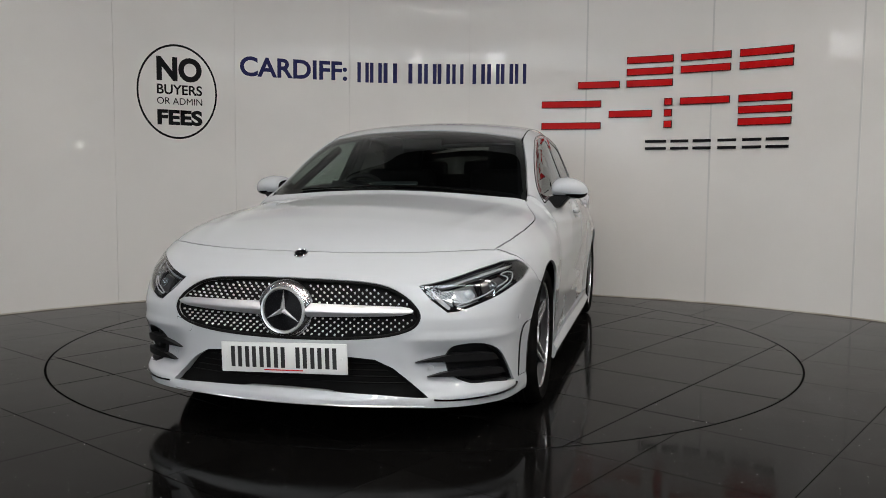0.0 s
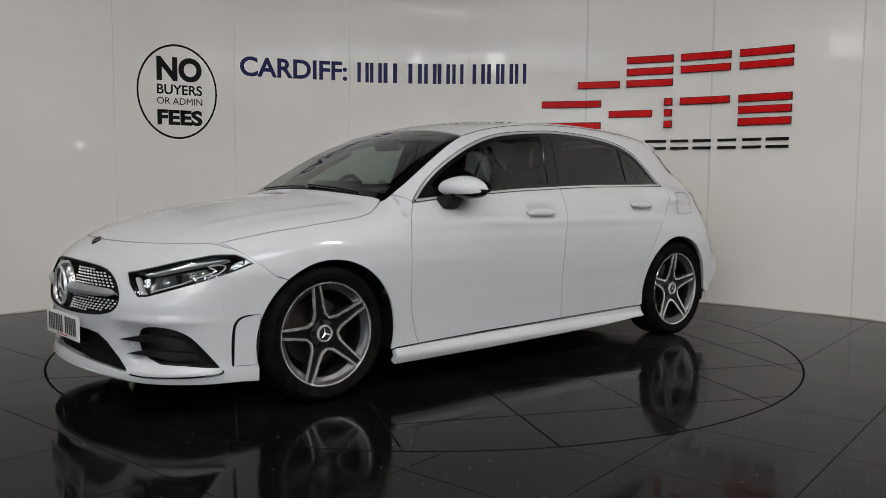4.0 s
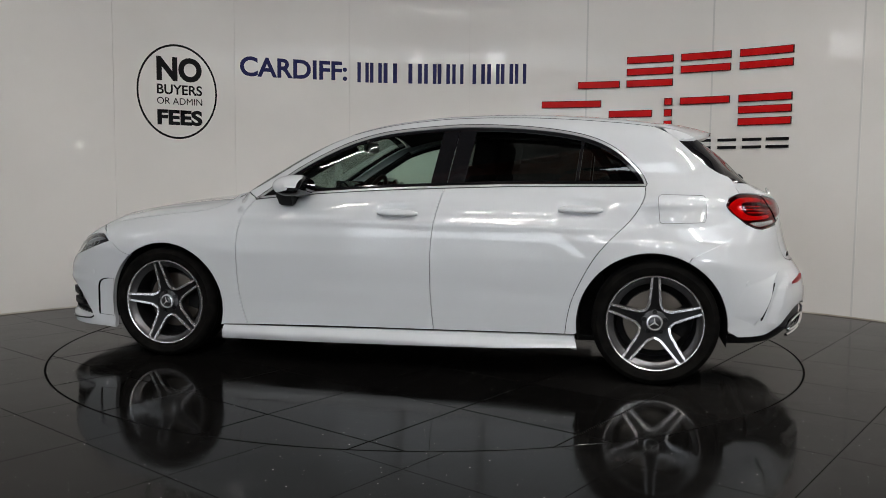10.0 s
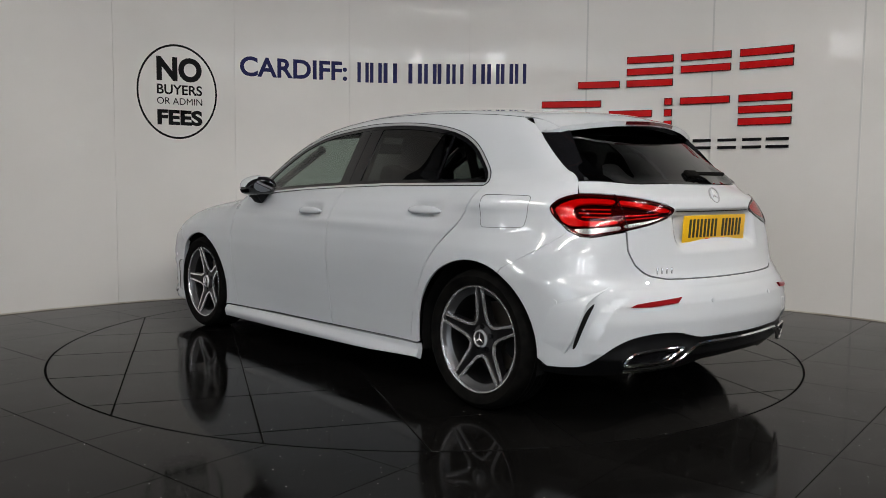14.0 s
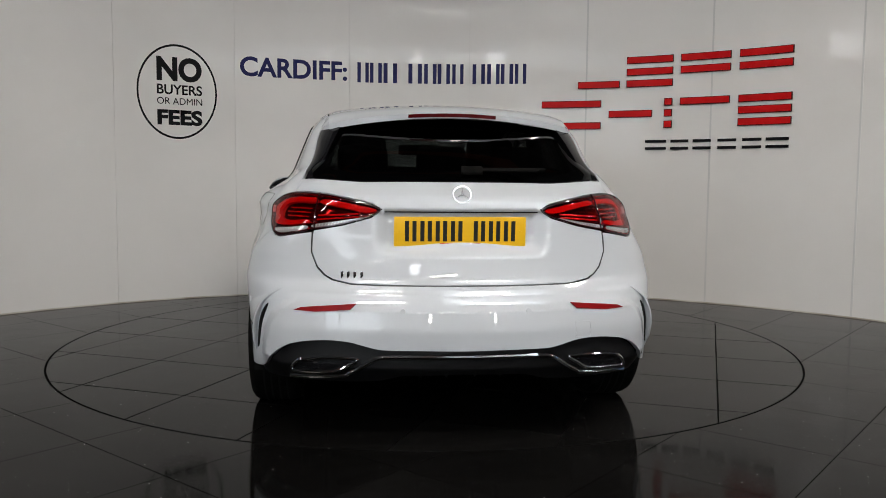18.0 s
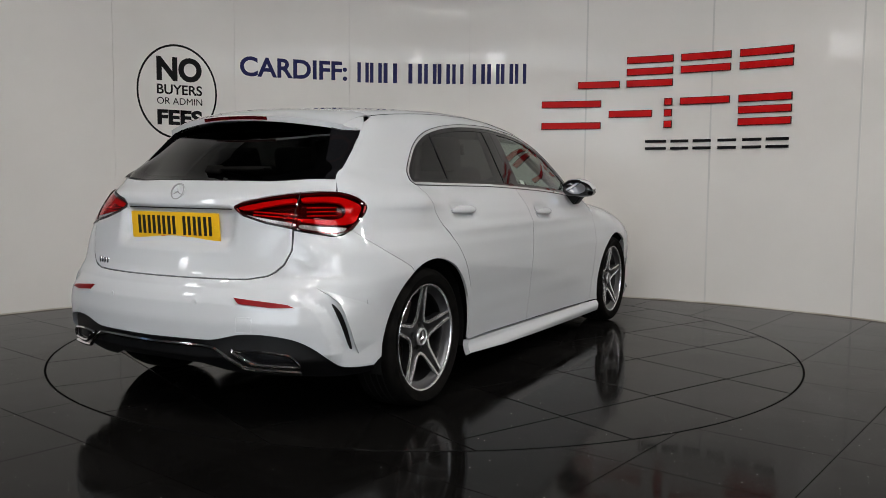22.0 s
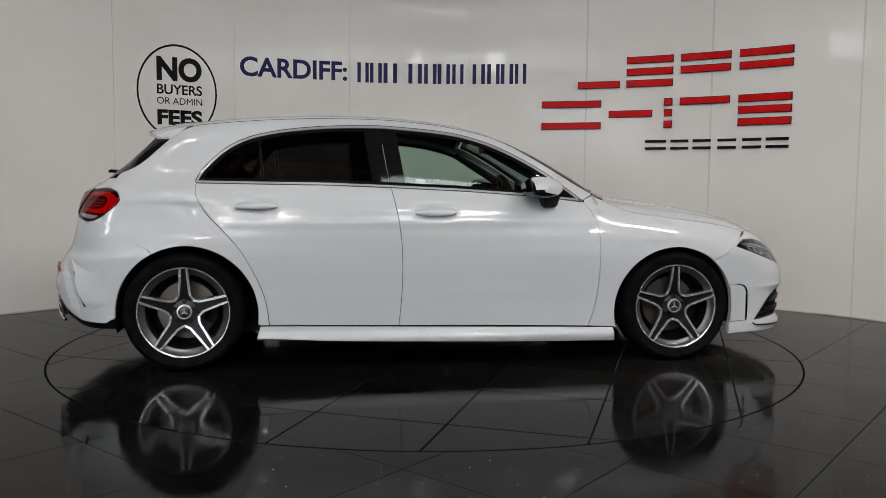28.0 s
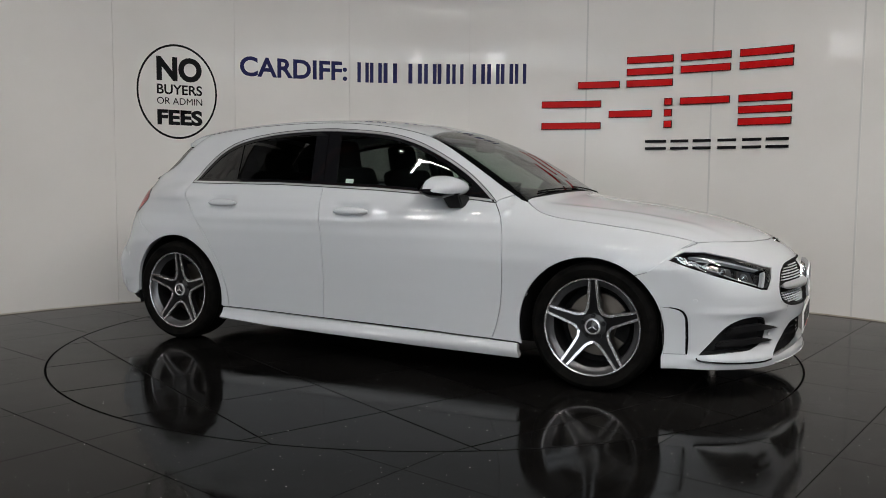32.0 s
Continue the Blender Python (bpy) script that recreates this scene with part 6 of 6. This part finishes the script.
        # handles
        for x, z in ((-0.027, 0.848), (-0.985, 0.878)):
            us = np.linspace(-0.112, 0.112, 15)
            bm = bmesh.new()
            rings = []
            for u in us:
                c = lift("side", np.array([(x + u, z + 0.004 * u)]))[0]
                n = Vector(skin_normal(c[None])[0])
                t = u / 0.112
                out = 0.024 * (1 - t ** 4) - 0.006
                hgt = 0.021 * (1 - 0.35 * t ** 2) * (1 - 0.5 * t ** 8)
                up = Vector((0, 0, 1)) - n * n.z
                up.normalize()
                mid = Vector(c) + n * out * 0.62
                rings.append([bm.verts.new(mid + up * hgt * math.cos(2 * math.pi * k / 12) + n * (0.011 * math.sin(2 * math.pi * k / 12))) for k in range(12)])
            for a, b in zip(rings, rings[1:]):
                for k in range(12):
                    bm.faces.new((a[k], a[(k + 1) % 12], b[(k + 1) % 12], b[k]))
            bm.faces.new(rings[0])
            bm.faces.new(rings[-1][::-1])
            if flip:
                bmesh.ops.scale(bm, vec=(1, -1, 1), verts=bm.verts[:])
            part("door_handle", bm, PAINT, car)
        if not flip:
            flap = spline([(-1.366, 0.935), (-1.372, 0.955), (-1.392, 0.960), (-1.49, 0.959), (-1.572, 0.957), (-1.590, 0.950), (-1.596, 0.93), (-1.598, 0.85), (-1.593, 0.830), (-1.575, 0.823), (-1.49, 0.820), (-1.40, 0.817), (-1.380, 0.822), (-1.374, 0.84)], 4, True)
            part("fuel_flap", skin_line("side", flap, 0.0014, -0.0004, 1.0, True), SEAMLINE, car, "thin seam round the fuel flap")


def build_cabin(car):
    part("floor_pan", box(3.2, 1.40, 0.03, 0.005, (0.05, 0, 0.20)), DARK, car)
    part("firewall", box(0.03, 1.2, 0.66, 0, (1.02, 0, 0.53)), DARK, car)
    dash = prism([(0.93, 0.62), (0.93, 0.93), (0.84, 0.955), (0.66, 0.945), (0.60, 0.90), (0.66, 0.70)], 1.24)
    bmesh.ops.translate(dash, vec=(0, -0.62, 0), verts=dash.verts[:])
    d = part("dashboard", dash, CLOTH, car)
    part("display_screen", box(0.012, 0.52, 0.09, 0.006, (0.62, -0.22, 0.975)), GLOSS_BLACK, d)
    rim = lathe([(0.165 + 0.016 * math.cos(2 * math.pi * k / 10), 0.016 * math.sin(2 * math.pi * k / 10)) for k in range(10)], 40, True)
    wheel = part("steering_wheel", rim, BLACK_PLASTIC, car, "black steering wheel", m=pose(0.50, -0.36, 0.90, 0, 0, 90) @ pose(0, 0, 0, 66 - 90 + 0, 0, 0))
    part("wheel_hub", box(0.13, 0.05, 0.10, 0.02), BLACK_PLASTIC, wheel)
    part("wheel_spoke", box(0.31, 0.02, 0.03, 0.006), SATIN, wheel)
    part("wheel_spoke", box(0.03, 0.02, 0.16, 0.006, (0, 0, -0.08)), SATIN, wheel)
    for y in (0.37, -0.37):
        seat = group_at("front_seat")
        seat.parent = car
        part("cushion", box(0.50, 0.50, 0.16, 0.05, (0.02, y, 0.47), 3), CLOTH, seat)
        part("backrest", box(0.14, 0.48, 0.62, 0.055, (0, 0, 0), 3), CLOTH, seat, m=pose(-0.30, y, 0.80, 0, -16, 0))
        part("headrest", box(0.10, 0.27, 0.20, 0.045, (0, 0, 0), 3), CLOTH, seat, m=pose(-0.41, y, 1.17, 0, -10, 0))
    bench = group_at("rear_bench")
    bench.parent = car
    part("cushion", box(0.5, 1.25, 0.16, 0.05, (-0.85, 0, 0.48), 3), CLOTH, bench)
    part("backrest", box(0.14, 1.22, 0.58, 0.05, (0, 0, 0), 3), CLOTH, bench, m=pose(-1.14, 0, 0.80, 0, -18, 0))
    for y in (0.38, 0.0, -0.38):
        part("headrest", box(0.09, 0.24, 0.15, 0.04, (0, 0, 0), 3), CLOTH, bench, m=pose(-1.22, y, 1.11, 0, -12, 0))
    part("parcel_shelf", box(0.50, 1.12, 0.02, 0.005, (-1.47, 0, 0.985)), CLOTH, car)
    part("boot_lining", box(0.02, 1.0, 0.66, 0, (-1.86, 0, 0.58)), DARK, car)
    part("rear_view_mirror", box(0.03, 0.24, 0.07, 0.015, (0.40, 0.0, 1.235), 3), BLACK_PLASTIC, car)
    for s in (1, -1):
        for x0, z0, x1, z1, y0, y1 in ((0.74, 0.95, 0.30, 1.21, 0.68, 0.57), (-0.30, 0.95, -0.36, 1.31, 0.74, 0.61), (-1.18, 1.0, -0.98, 1.28, 0.68, 0.58)):
            part("pillar_lining", tube([(x0, s * y0, z0), (x1, s * y1, z1)], 0.024, 8), DARK, car)


def dress_car(car):
    dress_front(car)
    dress_rear(car)
    dress_sides(car)
    build_cabin(car)


# ---- signs on the wall ----
def bend_mesh(me, a_left, base, out, depth):
    """Bends a flat mesh (x to the right, y up) on to the curved wall and gives it thickness."""
    bm = bmesh.new()
    bm.from_mesh(me)
    bmesh.ops.triangulate(bm, faces=bm.faces[:])
    if depth:
        got = bmesh.ops.extrude_face_region(bm, geom=bm.faces[:])
        top = [v for v in got["geom"] if isinstance(v, bmesh.types.BMVert)]
        for v in top:
            v.co.z += depth
    for v in bm.verts:
        v.co = on_wall(a_left - math.degrees(v.co.x / WR), base + v.co.y, out + v.co.z)
    return bm


def words(text, a0, a1, z0, z1, mat, parent, bold=0.0):
    """Letters of the built-in font, fitted between two wall angles and two heights."""
    cu = bpy.data.curves.new("letters", "FONT")
    cu.body = text
    cu.offset = bold
    cu.resolution_u = 5
    ob = bpy.data.objects.new("letters", cu)
    scene.collection.objects.link(ob)
    dg = bpy.context.evaluated_depsgraph_get()
    me = bpy.data.meshes.new_from_object(ob.evaluated_get(dg))
    bpy.data.objects.remove(ob)
    co = np.array([v.co for v in me.vertices])
    lo, hi = co.min(0), co.max(0)
    width = math.radians(a0 - a1) * WR
    for v in me.vertices:
        v.co = ((v.co.x - lo[0]) / (hi[0] - lo[0]) * width, (v.co.y - lo[1]) / (hi[1] - lo[1]) * (z1 - z0), 0)
    return part("lettering", bend_mesh(me, a0, z0, 0.001, 0.0015), mat, parent, text.lower() + " in plain capitals")


def bars_on_wall(boxes, mat, parent, depth, name="bar"):
    for a0, a1, z0, z1 in boxes:
        n = max(1, int(abs(a0 - a1) / 0.6))
        bm = wall_sheet(a0, a1, z0, z1, depth + 0.001, mat, depth, n)
        part(name, bm, mat, parent)


def build_signs():
    badge = group_at("fees_sign", None, "round black-outlined sign reading no buyers or admin fees", "sign")
    ca, cz, ra, rz = 121.08, 1.762, 4.47, 0.394
    bm = bmesh.new()
    n = 96
    loops = []
    for k_r, out in ((1.003, 0.001), (1.003, 0.003), (0.958, 0.003), (0.958, 0.001)):
        loops.append([bm.verts.new(on_wall(ca - ra * k_r * math.cos(2 * math.pi * k / n), cz + rz * k_r * math.sin(2 * math.pi * k / n), out)) for k in range(n)])
    for a, b in zip(loops, loops[1:] + loops[:1]):
        for k in range(n):
            bm.faces.new((a[k], a[(k + 1) % n], b[(k + 1) % n], b[k]))
    part("ring", bm, SIGN_BLACK, badge)
    words("NO", 123.35, 118.30, 1.848, 2.052, SIGN_BLACK, badge, 0.045)
    words("BUYERS", 123.35, 118.30, 1.738, 1.822, SIGN_BLACK, badge, 0.022)
    words("OR ADMIN", 123.35, 118.30, 1.655, 1.712, SIGN_BLACK, badge, 0.0)
    words("FEES", 123.35, 118.30, 1.482, 1.612, SIGN_BLACK, badge, 0.045)
    line = group_at("phone_sign", None, "navy vinyl lettering with a town name and number bars", "sign")
    words("CARDIFF:", 113.9, 101.05, 1.934, 2.108, SIGN_BLUE, line, 0.026)
    digits = [(99.79, 98.39), (98.25, 96.78), (96.57, 94.89), (93.49, 91.81), (91.53, 89.99), (89.85, 88.31), (88.03, 86.63), (85.51, 83.97), (83.69, 82.15), (82.01, 80.47), (80.26, 78.86)]
    for a0, a1 in digits:
        w = (a0 - a1) * 0.30
        for b in (a0, a1 + w):
            bars_on_wall([(b, b - w, 1.926, 2.106)], SIGN_BLUE, line, 0.002)
    logo = group_at("company_sign", None, "raised red and black bars of a company sign", "sign")

    rows = []
    h = 0.052
    upper = ((72.42, 67.56), (66.62, 61.36), (60.34, 54.88), (53.79, 48.2))
    lower = ((76.81, 69.73), (68.65, 63.66), (62.15, 61.36), (60.34, 54.88), (53.79, 48.2))
    # how many stripes each cell of the sign carries, counted from the top
    marks = (((2,), (0, 1, 2), (0, 1), (0, 1)), ((0, 2), (1,), (0, 1, 2), (0,), (0, 1, 2)))
    for cells_of, heights, stripes in ((upper, (2.075, 1.973, 1.872), marks[0]), (lower, (1.705, 1.610, 1.512), marks[1])):
        for (a0, a1), which in zip(cells_of, stripes):
            rows += [(a0, a1, heights[k], heights[k] + h) for k in which]
    bars_on_wall(rows, SIGN_RED, logo, 0.022, "red_bar")
    margin = 0.07
    bars_on_wall([(a + margin, b - margin, c - 0.005, d + 0.005) for a, b, c, d in rows], SIGN_EDGE, logo, 0.018, "bar_return")
    for a0, a1 in ((64.32, 61.88), (61.36, 59.33), (58.82, 56.78), (56.02, 53.97), (53.3, 51.24), (50.75, 48.32)):
        for z in (1.318, 1.380):
            bars_on_wall([(a0, a1, z, z + 0.024)], SIGN_BLACK, logo, 0.012, "black_bar")


# ---- what moves: the turntable and the car that stands on it ----
TURN_START, TURN_RATE = 254.31, -8.8333
CAR_SHIFT = (-0.032, 0.058)


def build_all():
    build_room()
    build_floor()
    made["turntable"] = build_turntable()
    made["car"] = build_car()
    fit_wheels(made["car"])
    dress_car(made["car"])
    build_signs()


def motions():
    rows, car_rows = [], []
    for k in range(33):
        m = pose(0, 0, 0, 0, 0, TURN_START + TURN_RATE * k)
        rows.append((float(k), m))
        car_rows.append((float(k), m @ pose(CAR_SHIFT[0], CAR_SHIFT[1], 0)))
    walk(made["turntable"], rows)
    walk(made["car"], car_rows)


made = {}
build_all()
motions()
